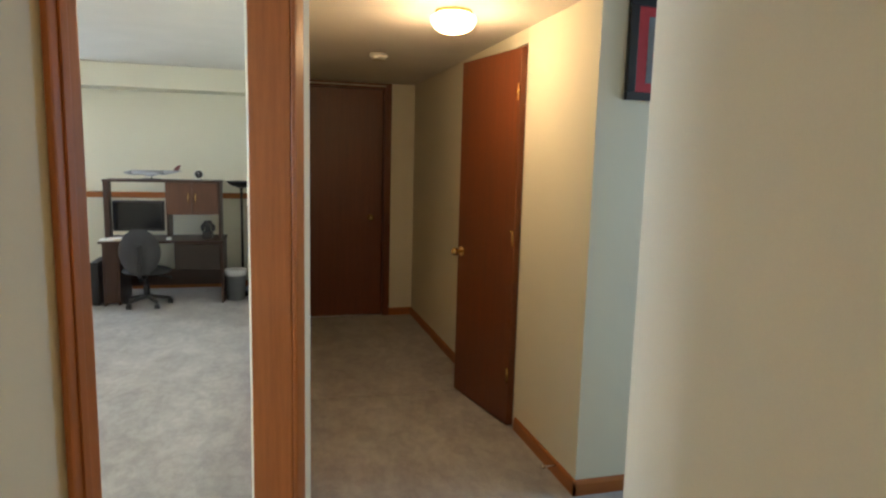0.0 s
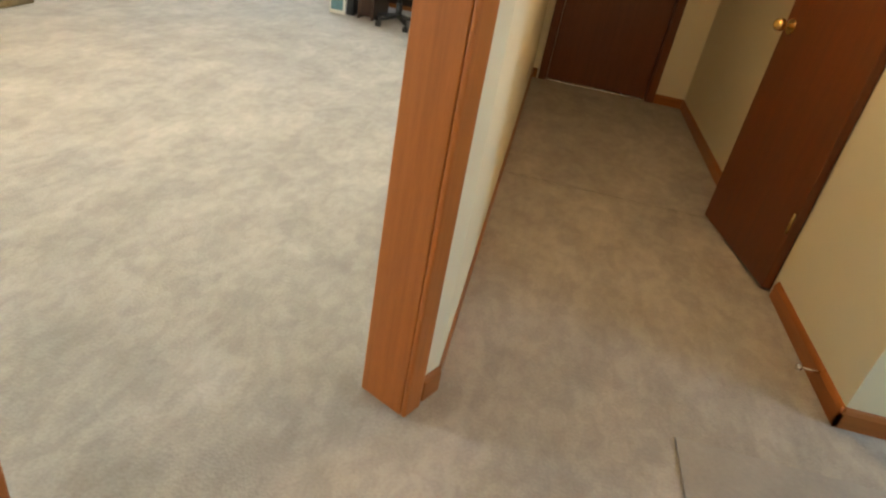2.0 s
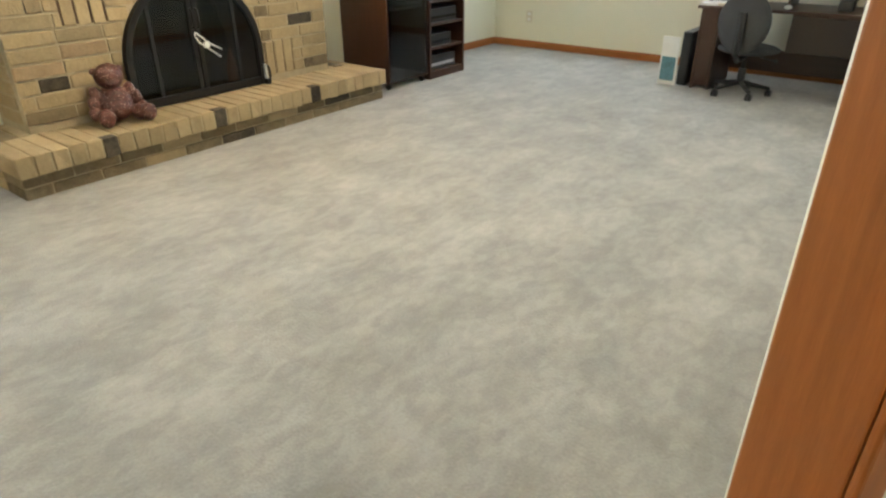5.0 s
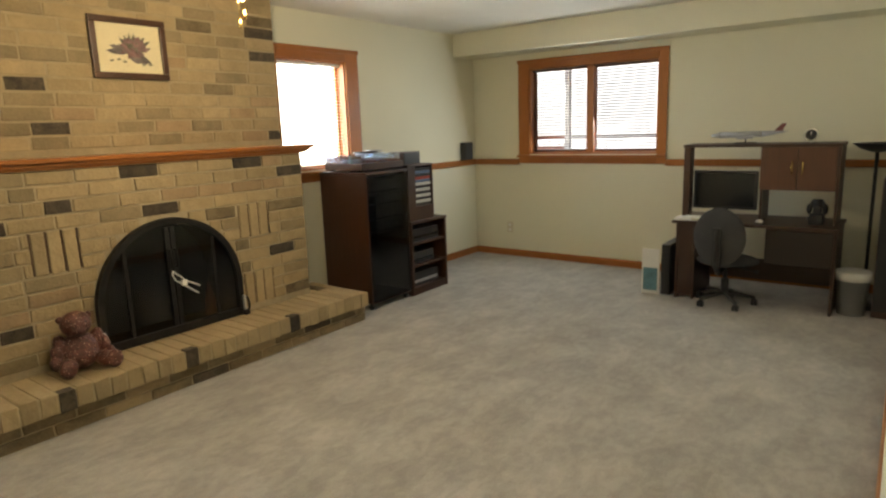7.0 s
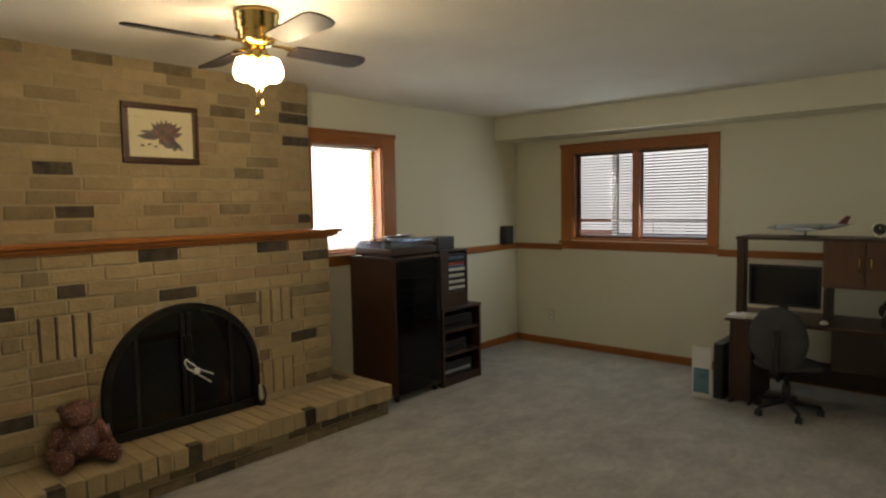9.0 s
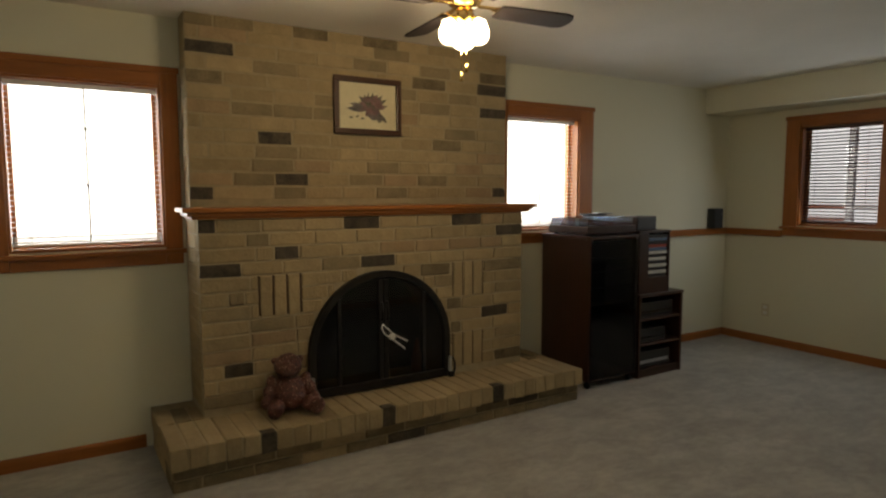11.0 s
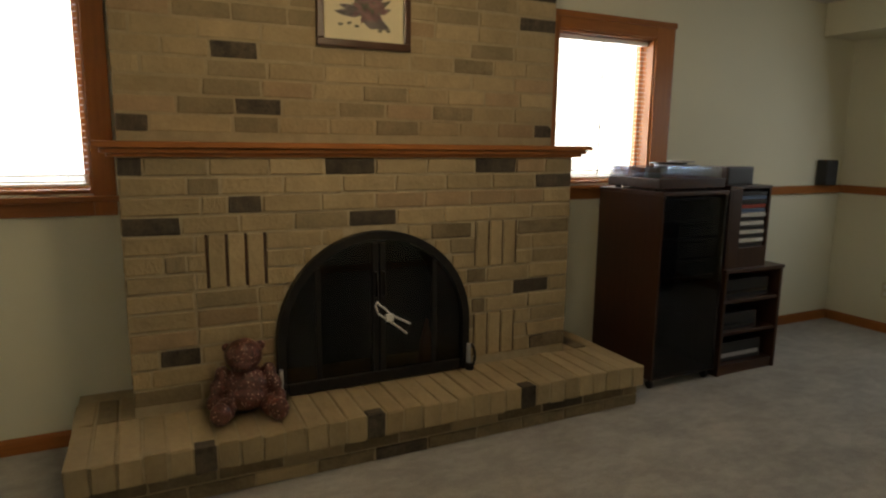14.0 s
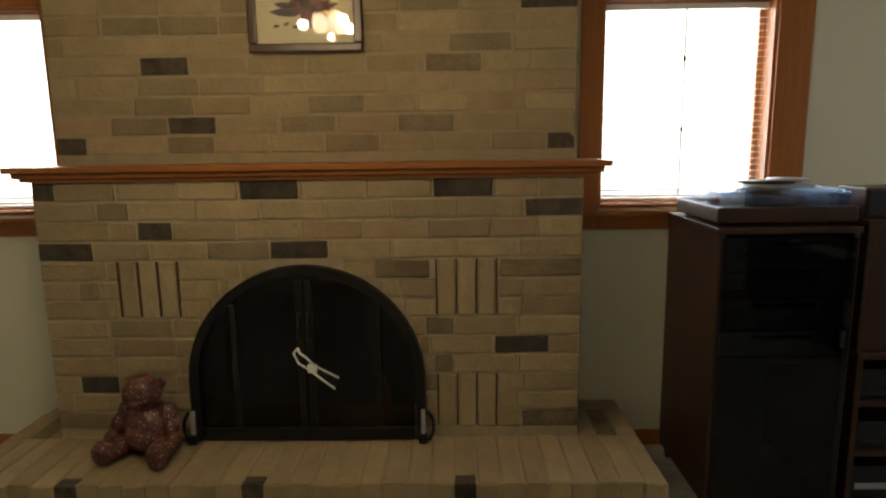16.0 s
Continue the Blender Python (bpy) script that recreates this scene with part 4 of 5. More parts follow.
for k, ang in enumerate((0, 120, 240)):
    an = math.radians(ang + 28)
    c, s = math.cos(an), math.sin(an)
    bm = bmesh.new()
    sweep(bm, [(0.03 * c, 0.03 * s, -0.19), (0.07 * c, 0.07 * s, -0.20), (0.085 * c, 0.085 * s, -0.215)], 0.008, 8)
    part("lamp_arm", bm, BRASS, fan)
    sh = lathe(bmesh.new(), [(0.018, 0.0), (0.026, -0.012), (0.046, -0.04), (0.052, -0.065), (0.046, -0.088), (0.025, -0.104), (0.0, -0.108)], seg=20)
    sh.transform(Matrix.Translation((0.085 * c, 0.085 * s, -0.205)) @ Matrix.Rotation(0.35, 4, Vector((-s, c, 0))))
    part("shade", sh, BULB_GLASS, fan, "glowing frosted tulip shade")
for y, ln in ((-0.012, 0.20), (0.014, 0.16)):
    bm = bmesh.new()
    cyl(bm, (0, y, -0.22), (0, y, -0.22 - ln), 0.0022, seg=6)
    cyl(bm, (0, y, -0.22 - ln), (0, y, -0.255 - ln), 0.005, 0.009, seg=10)
    part("pull_chain", bm, BRASS, fan, "brass pull chain with a bell-shaped end")

# ---- hall things ----
hl = empty("hall_ceiling_light", "lit frosted glass dome lamp on the hall ceiling", "ceiling light", at=(0.80, 3.75, HALL_Z))
part("base_plate", lathe(bmesh.new(), [(0.0, -0.001), (0.085, -0.001), (0.088, -0.014), (0.0, -0.016)], seg=28), BRASS, hl)
part("dome", lathe(bmesh.new(), [(0.08, -0.016), (0.102, -0.03), (0.104, -0.05), (0.088, -0.078), (0.055, -0.096), (0.0, -0.104)], seg=28), LAMP_GLASS, hl, "glowing frosted glass dome")
# Second dome, out of view, added to go with the fill lamp there.
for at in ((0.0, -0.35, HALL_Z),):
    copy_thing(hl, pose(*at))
sd = empty("smoke_detector", "round off-white smoke detector on the hall ceiling", "smoke detector", at=(0.67, 5.05, HALL_Z))
part("body", lathe(bmesh.new(), [(0.0, -0.001), (0.06, -0.001), (0.062, -0.018), (0.05, -0.034), (0.0, -0.038)], seg=24), WHITE, sd)
part("vent_ring", lathe(bmesh.new(), [(0.045, -0.036), (0.047, -0.041), (0.035, -0.041), (0.033, -0.039)], seg=24), IVORY, sd)
hp = empty("hall_picture", "black framed picture with a red mount in the passage", "picture", at=(1.66, PASS_N, 1.905))
for x0, x1, z0, z1 in ((-0.29, 0.29, 0.21, 0.25), (-0.29, 0.29, -0.25, -0.21), (-0.29, -0.25, -0.21, 0.21), (0.25, 0.29, -0.21, 0.21)):
    part("frame_bar", B(x0, x1, -0.026, -0.003, z0 * 0.8, z1 * 0.8, bevel=0.005), BLACK, hp)
part("mount", B(-0.255, 0.255, -0.012, -0.004, -0.170, 0.170), RED, hp, "red mount")
part("print", B(-0.20, 0.20, -0.0145, -0.0125, -0.13, 0.13), mat("grey_print", (0.16, 0.17, 0.18), rough=0.5, vary=0.4, scale=9), hp, "grey print")
bm = bmesh.new()
ball(bm, (-0.13, -0.015, -0.02), 0.05, (0.9, 0.05, 1.2), 16)
part("motif", bm, RED, hp, "red round shape")
hg = empty("wall_hanging", "narrow dark hanging on the hall wall", "wall hanging", at=(HALL_W, 5.30, 1.38))
part("cloth", B(0.004, 0.028, -0.11, 0.11, -0.20, 0.36, bevel=0.008), BLACK, hg)
part("rod", cyl(bmesh.new(), (0.016, -0.13, 0.365), (0.016, 0.13, 0.365), 0.008, seg=10), FRAME, hg)


def outlet(name, at, rz, label):
    o = empty(name, label, "outlet", "wall outlets", at=at)
    o.rotation_euler = (0, 0, math.radians(rz))
    part("plate", B(-0.036, 0.036, -0.006, -0.0005, -0.058, 0.058, bevel=0.003), IVORY, o)
    for z in (-0.026, 0.026):
        part("socket", B(-0.017, 0.017, -0.0085, -0.0062, z - 0.014, z + 0.014, bevel=0.003), WHITE, o)
    return o


outlet("wall_outlet", (-3.555, NORTH, 0.31), 0, "ivory wall outlet below the chair rail")
outlet("wall_outlet", (HALL_W, 5.35, 0.30), 90, "ivory wall outlet low on the hall wall")
bm = bmesh.new()
cyl(bm, (HALL_E, 3.37, 0.055), (HALL_E - 0.07, 3.37, 0.055), 0.004, seg=8)
cyl(bm, (HALL_E - 0.07, 3.37, 0.055), (HALL_E - 0.085, 3.37, 0.055), 0.010, seg=12)
tagged(part("door_stop", bm, STEEL), "short metal door stop screwed to the hall baseboard", "door stop")


# ---- stereo corner ----
def stereo_rack():
    r = empty("stereo_rack", "tall walnut stereo rack with smoked-glass door on castors", "stereo rack", at=(-3.40, 5.775, 0))
    d, w, h, b = -0.50, 0.475, 1.06, 0.055
    part("side_panel", B(d, 0.0, 0.0, 0.020, b, h, bevel=0.003), WALNUT, r)
    part("side_panel", B(d, 0.0, w - 0.020, w, b, h, bevel=0.003), WALNUT, r)
    part("top_panel", B(d, 0.004, -0.006, w + 0.006, h + 0.0005, h + 0.022, bevel=0.004), WALNUT_H, r)
    part("bottom_panel", B(d, -0.002, 0.0205, w - 0.0205, b, b + 0.02, bevel=0.002), WALNUT_H, r)
    part("back_panel", B(d, d + 0.006, 0.0205, w - 0.0205, b + 0.021, h), BLACK, r)
    for i, (z0, z1, dep) in enumerate(((0.93, 1.045, -0.02), (0.835, 0.92, -0.015), (0.72, 0.825, -0.02), (0.62, 0.71, -0.02))):
        c = part("component", B(d + 0.06, dep, 0.03, w - 0.03, z0, z1, bevel=0.004), FACEPLATE, r, "dark grey hi-fi component")
        for k in range(3):
            bm = bmesh.new()
            cyl(bm, (dep, 0.10 + 0.13 * k, (z0 + z1) / 2), (dep + 0.012, 0.10 + 0.13 * k, (z0 + z1) / 2), 0.012 if k else 0.018, seg=14)
            part("knob", bm, BLACK, c)
        part("display", B(dep, dep + 0.001, 0.14, w - 0.12, z1 - 0.028, z1 - 0.014), DARK_GLASS, c)
    part("record_shelf", B(d + 0.03, -0.03, 0.0205, w - 0.0205, 0.59, 0.608), WALNUT_H, r)
    part("glass_door", B(0.002, 0.007, 0.008, w - 0.008, b + 0.012, 1.048, bevel=0.001), RACK_GLASS, r, "smoked-glass door")
    part("door_pull", B(0.0075, 0.020, w - 0.045, w - 0.03, 0.66, 0.72, bevel=0.003), BLACK, r)
    for x in (d + 0.04, -0.04):
        for y in (0.03, w - 0.03):
            bm = bmesh.new()
            cyl(bm, (x, y - 0.010, 0.022), (x, y + 0.010, 0.022), 0.022, seg=16)
            cyl(bm, (x, y, 0.03), (x, y, b), 0.008, seg=8)
            part("castor", bm, BLACK, r)
    return r


stereo_rack()
tt = empty("turntable", "record player with a clear lid on the stereo rack", "record player", at=(-3.65, 6.015, 1.0825))
part("plinth", B(-0.19, 0.215, -0.235, 0.245, 0.012, 0.066, bevel=0.006), WALNUT_H, tt)
for x in (-0.15, 0.16):
    for y in (-0.19, 0.19):
        part("foot", cyl(bmesh.new(), (x, y, 0.0), (x, y, 0.012), 0.018, seg=12), BLACK, tt)
part("platter", lathe(bmesh.new(), [(0.0, 0.0665), (0.15, 0.0665), (0.15, 0.080), (0.0, 0.082)], (0.0, -0.03, 0), 32), SILVER, tt)
LID = pane_glass("clear_acrylic", (0.80, 0.88, 0.98), 8.0)
bm = bmesh.new()
for a in ((-0.19, 0.20, -0.225, -0.221, 0.067, 0.118), (-0.19, 0.20, 0.221, 0.225, 0.067, 0.118), (-0.19, -0.186, -0.221, 0.221, 0.067, 0.118), (0.196, 0.20, -0.221, 0.221, 0.067, 0.118), (-0.19, 0.20, -0.225, 0.225, 0.1185, 0.122)):
    box(bm, *a)
part("lid", bm, LID, tt, "clear acrylic lid")
bm = bmesh.new()
sweep(bm, [(-0.12, 0.16, 0.085), (0.02, 0.17, 0.088), (0.10, 0.10, 0.082)], 0.004, 8)
part("tone_arm", bm, STEEL, tt)
bx = empty("record_stack", "loose silver discs and sleeves piled on the record player", "record pile", at=(-3.63, 6.035, 1.206))
for i, (x, y, r) in enumerate(((0.02, 0.03, 0.12), (-0.01, 0.0, 0.10), (0.03, 0.06, 0.07))):
    part("disc", lathe(bmesh.new(), [(0.0, 0.0), (r, 0.0), (r, 0.008), (0.0, 0.010)], (x, y, 0.0015 + i * 0.0105), 24), (SILVER, BLACK, SILVER)[i], bx)


def media_unit():
    u = empty("media_shelf", "dark walnut stepped media shelf beside the stereo rack", "shelf unit", at=(-3.40, 6.285, 0))
    d, w = -0.50, 0.485
    for y0, y1 in ((0.0, 0.02), (w - 0.02, w)):
        part("side_panel", B(d, 0, y0, y1, 0.0, 0.61, bevel=0.003), WALNUT, u)
    for z in (0.045, 0.24, 0.43):
        part("shelf", B(d + 0.01, -0.008, 0.0205, w - 0.0205, z, z + 0.018, bevel=0.002), WALNUT_H, u)
    part("top_panel", B(d, 0.006, -0.002, w + 0.006, 0.6105, 0.632, bevel=0.004), WALNUT_H, u)
    part("plinth", B(d + 0.02, -0.012, 0.0205, w - 0.0205, 0.0, 0.0445), WALNUT_H, u)
    part("back_panel", B(d, d + 0.006, 0.0205, w - 0.0205, 0.064, 0.61), BLACK, u)
    for y0, y1 in ((0.005, 0.022), (0.325, 0.342)):
        part("upper_side", B(d + 0.12, -0.02, y0, y1, 0.6325, 1.085, bevel=0.003), WALNUT, u)
    part("upper_front", B(-0.036, -0.02, 0.0225, 0.105, 0.6325, 1.085, bevel=0.002), WALNUT, u)
    part("upper_block", B(d + 0.127, -0.02, 0.1055, 0.3245, 0.6325, 0.752, bevel=0.002), WALNUT, u)
    part("upper_top", B(d + 0.12, -0.018, 0.002, 0.345, 1.0855, 1.102, bevel=0.003), WALNUT_H, u)
    part("upper_back", B(d + 0.12, d + 0.126, 0.0225, 0.3245, 0.6325, 1.085), BLACK, u)
    return u


media_unit()
rng = random.Random(3)
tape = mesh_of(B(-0.10, 0.0, 0.0, 0.205, 0.0, 0.022, bevel=0.002, seg=1), "tape_box", WHITE)
CASES = [mat("case_" + n, c, rough=0.35, vary=0.15, scale=30, bump=0.03) for n, c in (("pale", (0.60, 0.60, 0.57)), ("red", (0.42, 0.06, 0.04)), ("black", (0.02, 0.02, 0.022)), ("blue", (0.10, 0.16, 0.28)))]
order = (2, 0, 2, 0, 2, 0, 2, 0, 3, 1, 2, 3, 2)
for i, k in enumerate(order):
    me = tape.copy()
    me.materials.clear()
    me.materials.append(CASES[k])
    t = tagged(new("media_case", me), ("pale", "red", "black", "blue")[k] + " plastic media case lying in a stack in the shelf", "media case", "media cases in the shelf")
    t.location = (-3.425 + rng.uniform(-0.006, 0.004), 6.285 + 0.109, 0.7535 + 0.0245 * i)
for i, (z, y0, y1, h) in enumerate(((0.064, 0.04, 0.40, 0.12), (0.259, 0.05, 0.34, 0.10), (0.449, 0.04, 0.42, 0.11))):
    dv = empty("video_deck", "dark audio or video deck standing in the media shelf", "video deck", "decks in the media shelf", at=(-3.44, 6.285, z))
    part("case", B(-0.30, 0.0, y0, y1, 0.002, h, bevel=0.004), BLACK, dv)
    part("front_strip", B(0.0, 0.002, y0 + 0.02, y1 - 0.02, h * 0.25, h * 0.45), SILVER if i == 0 else DARK_GLASS, dv)
sp = empty("box_speaker", "small dark wooden loudspeaker on the media shelf", "loudspeaker", at=(-3.46, 6.295, 1.1025))
part("cabinet", B(-0.16, 0.0, 0.0, 0.215, 0.0, 0.105, bevel=0.004), WALNUT_H, sp)
part("grille", B(0.0, 0.006, 0.008, 0.207, 0.008, 0.097, bevel=0.002), BLACK, sp)
cs = empty("corner_speaker", "small dark loudspeaker standing on the chair rail corner", "loudspeaker", at=(WEST + 0.001, 7.86, 1.0455))
part("cabinet", B(0.0, 0.075, 0.0, 0.13, 0.0, 0.185, bevel=0.006), BLACK, cs)
part("grille", B(0.075, 0.081, 0.008, 0.122, 0.01, 0.175, bevel=0.003), GREY_CLOTH, cs)


# ---- desk corner ----
def computer_desk():
    d = empty("computer_desk", "dark walnut computer desk with a tall hutch", "desk", at=(-1.555, 7.29, 0))
    w, dep = 1.075, 0.56
    part("desk_top", B(-0.03, w + 0.01, 0.0, dep, 0.600, 0.622, bevel=0.004), WALNUT_H, d)
    part("side_panel", B(0.0, 0.02, 0.02, dep - 0.01, 0.0, 0.5995, bevel=0.003), WALNUT, d)
    part("side_panel", B(0.125, 0.143, 0.03, dep - 0.01, 0.0, 0.5995, bevel=0.003), WALNUT, d)
    part("pedestal_front", B(0.0205, 0.1245, 0.026, 0.042, 0.03, 0.5995, bevel=0.002), WALNUT, d)
    part("side_panel", B(w - 0.02, w, 0.02, dep - 0.01, 0.0, 0.5995, bevel=0.003), WALNUT, d)
    part("modesty_panel", B(0.1435, w - 0.0205, dep - 0.05, dep - 0.034, 0.10, 0.27, bevel=0.002), WALNUT_H, d)
    cab = part("drawer_box", B(0.63, w - 0.0205, 0.03, dep - 0.06, 0.335, 0.5995, bevel=0.003), WALNUT, d)
    # Flat panel; its near-black colour stands for the cubby's shaded inside.
    part("cubby_dark_front", B(0.635, w - 0.025, 0.012, 0.0295, 0.34, 0.585, bevel=0.003), CUBBY, cab)
    h0, h1, z1 = 0.16, 0.50, 1.197
    part("hutch_side", B(0.0, 0.05, h0, h0 + 0.10, 0.6225, z1 - 0.022, bevel=0.003), WALNUT, d)
    part("hutch_side", B(w - 0.045, w - 0.025, h0, h1, 0.6225, z1 - 0.022, bevel=0.003), WALNUT, d)
    part("hutch_top", B(-0.006, w - 0.018, h0 - 0.01, h1, z1 - 0.0215, z1, bevel=0.004), WALNUT_H, d)
    part("cabinet_body", B(0.545, w - 0.0455, h0 + 0.016, h1, 0.862, z1 - 0.022, bevel=0.003), WALNUT, d)
    for x0, x1, hx in ((0.547, 0.786, 0.755), (0.790, w - 0.047, 0.822)):
        cd = part("cabinet_door", B(x0, x1, h0, h0 + 0.0155, 0.864, z1 - 0.024, bevel=0.003), CABINET, d)
        bm = bmesh.new()
        sweep(bm, [(hx, h0, 1.07), (hx, h0 - 0.022, 1.065), (hx, h0 - 0.022, 0.985), (hx, h0, 0.98)], 0.005, 8)
        part("handle", bm, BRASS, cd, "brass bow handle")
    part("shelf_divider", B(0.545, 0.563, h0 + 0.05, h1, 0.6225, 0.8615, bevel=0.002), WALNUT, d)
    return d


computer_desk()
mo = empty("monitor", "dark flat computer monitor standing on the desk", "monitor", at=(-1.28, 7.62, 0.6225))
part("bezel", B(-0.235, 0.235, -0.018, 0.018, 0.065, 0.365, bevel=0.006), BLACK, mo)
part("screen", B(-0.215, 0.215, -0.0205, -0.0185, 0.085, 0.347), SCREEN, mo)
part("stand", B(-0.03, 0.03, 0.0, 0.02, 0.01, 0.0645, bevel=0.004), BLACK, mo)
part("base", lathe(bmesh.new(), [(0.0, 0.0), (0.11, 0.0), (0.105, 0.010), (0.0, 0.014)], seg=28), BLACK, mo)
kb2 = empty("keyboard", "pale computer keyboard lying on the desk", "keyboard", at=(-1.38, 7.40, 0.6225))
part("case", B(-0.15, 0.21, -0.075, 0.075, 0.0, 0.018, bevel=0.005), IVORY, kb2)
part("keys", B(-0.14, 0.20, -0.065, 0.06, 0.0185, 0.024, bevel=0.002), WHITE, kb2)
ms = tagged(part("computer_mouse", ball(bmesh.new(), (-0.975, 7.36, 0.6385), 0.03, (0.9, 1.4, 0.52), 16), WHITE), "white computer mouse on the desk", "mouse")
pp = tagged(part("paper_stack", B(-1.575, -1.45, 7.31, 7.46, 0.6225, 0.640, bevel=0.001), PAPER), "small stack of white paper on the desk", "paper")
ph = empty("desk_telephone", "black telephone with its handset on the desk", "telephone", at=(-0.63, 7.50, 0.6225))
ph.scale = (0.66, 0.85, 1.35)
part("body", B(-0.07, 0.07, -0.09, 0.07, 0.0, 0.055, bevel=0.015), BLACK, ph)
bm = bmesh.new()
sweep(bm, [(-0.075, 0.0, 0.085), (-0.04, 0.0, 0.115), (0.04, 0.0, 0.115), (0.075, 0.0, 0.085)], 0.018, 12)
ball(bm, (-0.075, 0, 0.08), 0.028)
ball(bm, (0.075, 0, 0.08), 0.028)
part("handset", bm, BLACK, ph)
part("cradle", B(-0.04, 0.04, -0.03, 0.03, 0.0555, 0.098, bevel=0.008), BLACK, ph)

pl = empty("model_airplane", "grey model airliner on a stand on the hutch", "model airplane", at=(-1.17, 7.60, 1.1975))
pl.scale = (1.12, 1.12, 1.12)
bm = bmesh.new()
for a, b, r0, r1 in (((-0.20, 0, 0.055), (-0.14, 0, 0.058), 0.006, 0.020), ((-0.14, 0, 0.058), (0.12, 0, 0.062), 0.020, 0.020), ((0.12, 0, 0.062), (0.25, 0, 0.075), 0.020, 0.006)):
    cyl(bm, a, b, r0, r1, seg=16)
part("fuselage", bm, SILVER, pl)
for s in (-1, 1):
    bm = bmesh.new()
    prism(bm, [(-0.07, 0.012 * s), (0.03, 0.012 * s), (0.14, 0.21 * s), (0.10, 0.21 * s)], 0.048, 0.053)
    wg = part("wing", bm, SILVER, pl)
    bm = bmesh.new()
    cyl(bm, (-0.02, 0.08 * s, 0.040), (0.05, 0.08 * s, 0.040), 0.010, seg=12)
    part("engine", bm, SILVER, wg)
    bm = bmesh.new()
    prism(bm, [(0.18, 0.008 * s), (0.23, 0.008 * s), (0.265, 0.075 * s), (0.24, 0.075 * s)], 0.074, 0.077)
    part("tailplane", bm, SILVER, pl)
bm = bmesh.new()
prism(bm, [(0.19, 0.0), (0.24, 0.0), (0.262, 0.05), (0.235, 0.05)], -0.003, 0.003)
bm.transform(Matrix.Translation((0, 0, 0.078)) @ pose(0, 0, 0, 90, 0, 0))
part("tail_fin", bm, mat("maroon_tail_paint", (0.13, 0.03, 0.028), rough=0.4, scale=20), pl, "maroon tail fin")
bm = bmesh.new()
cyl(bm, (0.02, 0, 0.008), (0.02, 0, 0.045), 0.005, seg=8)
box(bm, -0.05, 0.09, -0.03, 0.03, 0.0, 0.008, bevel=0.003)
part("stand", bm, BLACK, pl)
ck = empty("desk_clock", "small round silver desk clock on the hutch", "clock", at=(-0.71, 7.58, 1.1975))
bm = bmesh.new()
cyl(bm, (0, -0.018, 0.058), (0, 0.018, 0.058), 0.046, seg=28)
part("case", bm, STEEL, ck)
bm = bmesh.new()
cyl(bm, (0, -0.0185, 0.058), (0, -0.0205, 0.058), 0.036, seg=28)
part("dial", bm, BLACK, ck)
part("hour_hand", B(-0.002, 0.002, -0.0225, -0.021, 0.058, 0.080), WHITE, ck)
part("foot", B(-0.026, 0.026, -0.02, 0.02, 0.0, 0.013, bevel=0.004), STEEL, ck)


def office_chair(at, turn):
    c = empty("office_chair", "grey upholstered swivel chair pushed up to the desk", "office chair", at=at)
    c.rotation_euler = (0, 0, math.radians(turn))
    bm = bmesh.new()
    ball(bm, (0, 0, 0), 0.2, (0.92, 0.20, 1.08), 28)
    for v in bm.verts:
        v.co.y += 0.35 * v.co.x * v.co.x
    bm.transform(Matrix.Translation((0, -0.17, 0.545)))
    part("backrest", bm, GREY_CLOTH, c, smooth=True)
    bm = bmesh.new()
    ball(bm, (0, 0.07, 0.335), 0.22, (1.0, 0.95, 0.19), 28)
    part("seat", bm, GREY_CLOTH, c)
    bm = bmesh.new()
    sweep(bm, [(0, 0.02, 0.285), (0, -0.15, 0.275), (0, -0.222, 0.34), (0, -0.222, 0.60)], 0.018, 10)
    box(bm, -0.028, 0.028, -0.232, -0.212, 0.34, 0.62, bevel=0.006)
    part("back_spine", bm, BLACK, c)
    bm = bmesh.new()
    cyl(bm, (0, 0.03, 0.08), (0, 0.03, 0.20), 0.028, seg=14)
    cyl(bm, (0, 0.03, 0.20), (0, 0.03, 0.30), 0.016, seg=12)
    part("gas_column", bm, BLACK, c)
    for k in range(5):
        a = math.radians(72 * k + 20)
        e = (0.21 * math.cos(a), 0.03 + 0.21 * math.sin(a))
        bm = bmesh.new()
        cyl(bm, (0, 0.03, 0.095), (e[0], e[1], 0.062), 0.020, 0.013, seg=8)
        leg = part("leg", bm, BLACK, c)
        bm = bmesh.new()
        for s in (-0.012, 0.012):
            cyl(bm, (e[0] + s - 0.007, e[1], 0.025), (e[0] + s + 0.007, e[1], 0.025), 0.0245, seg=14)
        cyl(bm, (e[0], e[1], 0.03), (e[0], e[1], 0.062), 0.007, seg=8)
        part("castor", bm, BLACK, leg)
    bm = bmesh.new()
    sweep(bm, [(0.10, 0.06, 0.285), (0.21, 0.04, 0.275)], 0.006, 8)
    ball(bm, (0.215, 0.04, 0.275), 0.014)
    part("height_lever", bm, BLACK, c)
    return c


office_chair((-1.18, 7.27, 0.0), -4)
tw = empty("computer_tower", "black computer tower standing beside the desk", "computer", at=(-1.66, 7.42, 0))
part("case", B(-0.005, 0.065, -0.1, 0.30, 0.01, 0.42, bevel=0.006), BLACK, tw)
part("front_panel", B(-0.003, 0.063, -0.112, -0.1005, 0.012, 0.418, bevel=0.006), BLACK, tw)
for y in (-0.06, 0.24):
    part("foot", B(0.0, 0.06, y, y + 0.03, 0.0, 0.0098), BLACK, tw)
bx2 = empty("leaning_print", "white-bordered blue print leaning beside the computer tower", "print", at=(-1.735, 7.32, 0.0))
bm = B(-0.082, 0.058, -0.014, 0.0, 0.001, 0.375, bevel=0.003)
part("board", bm, PAPER, bx2)
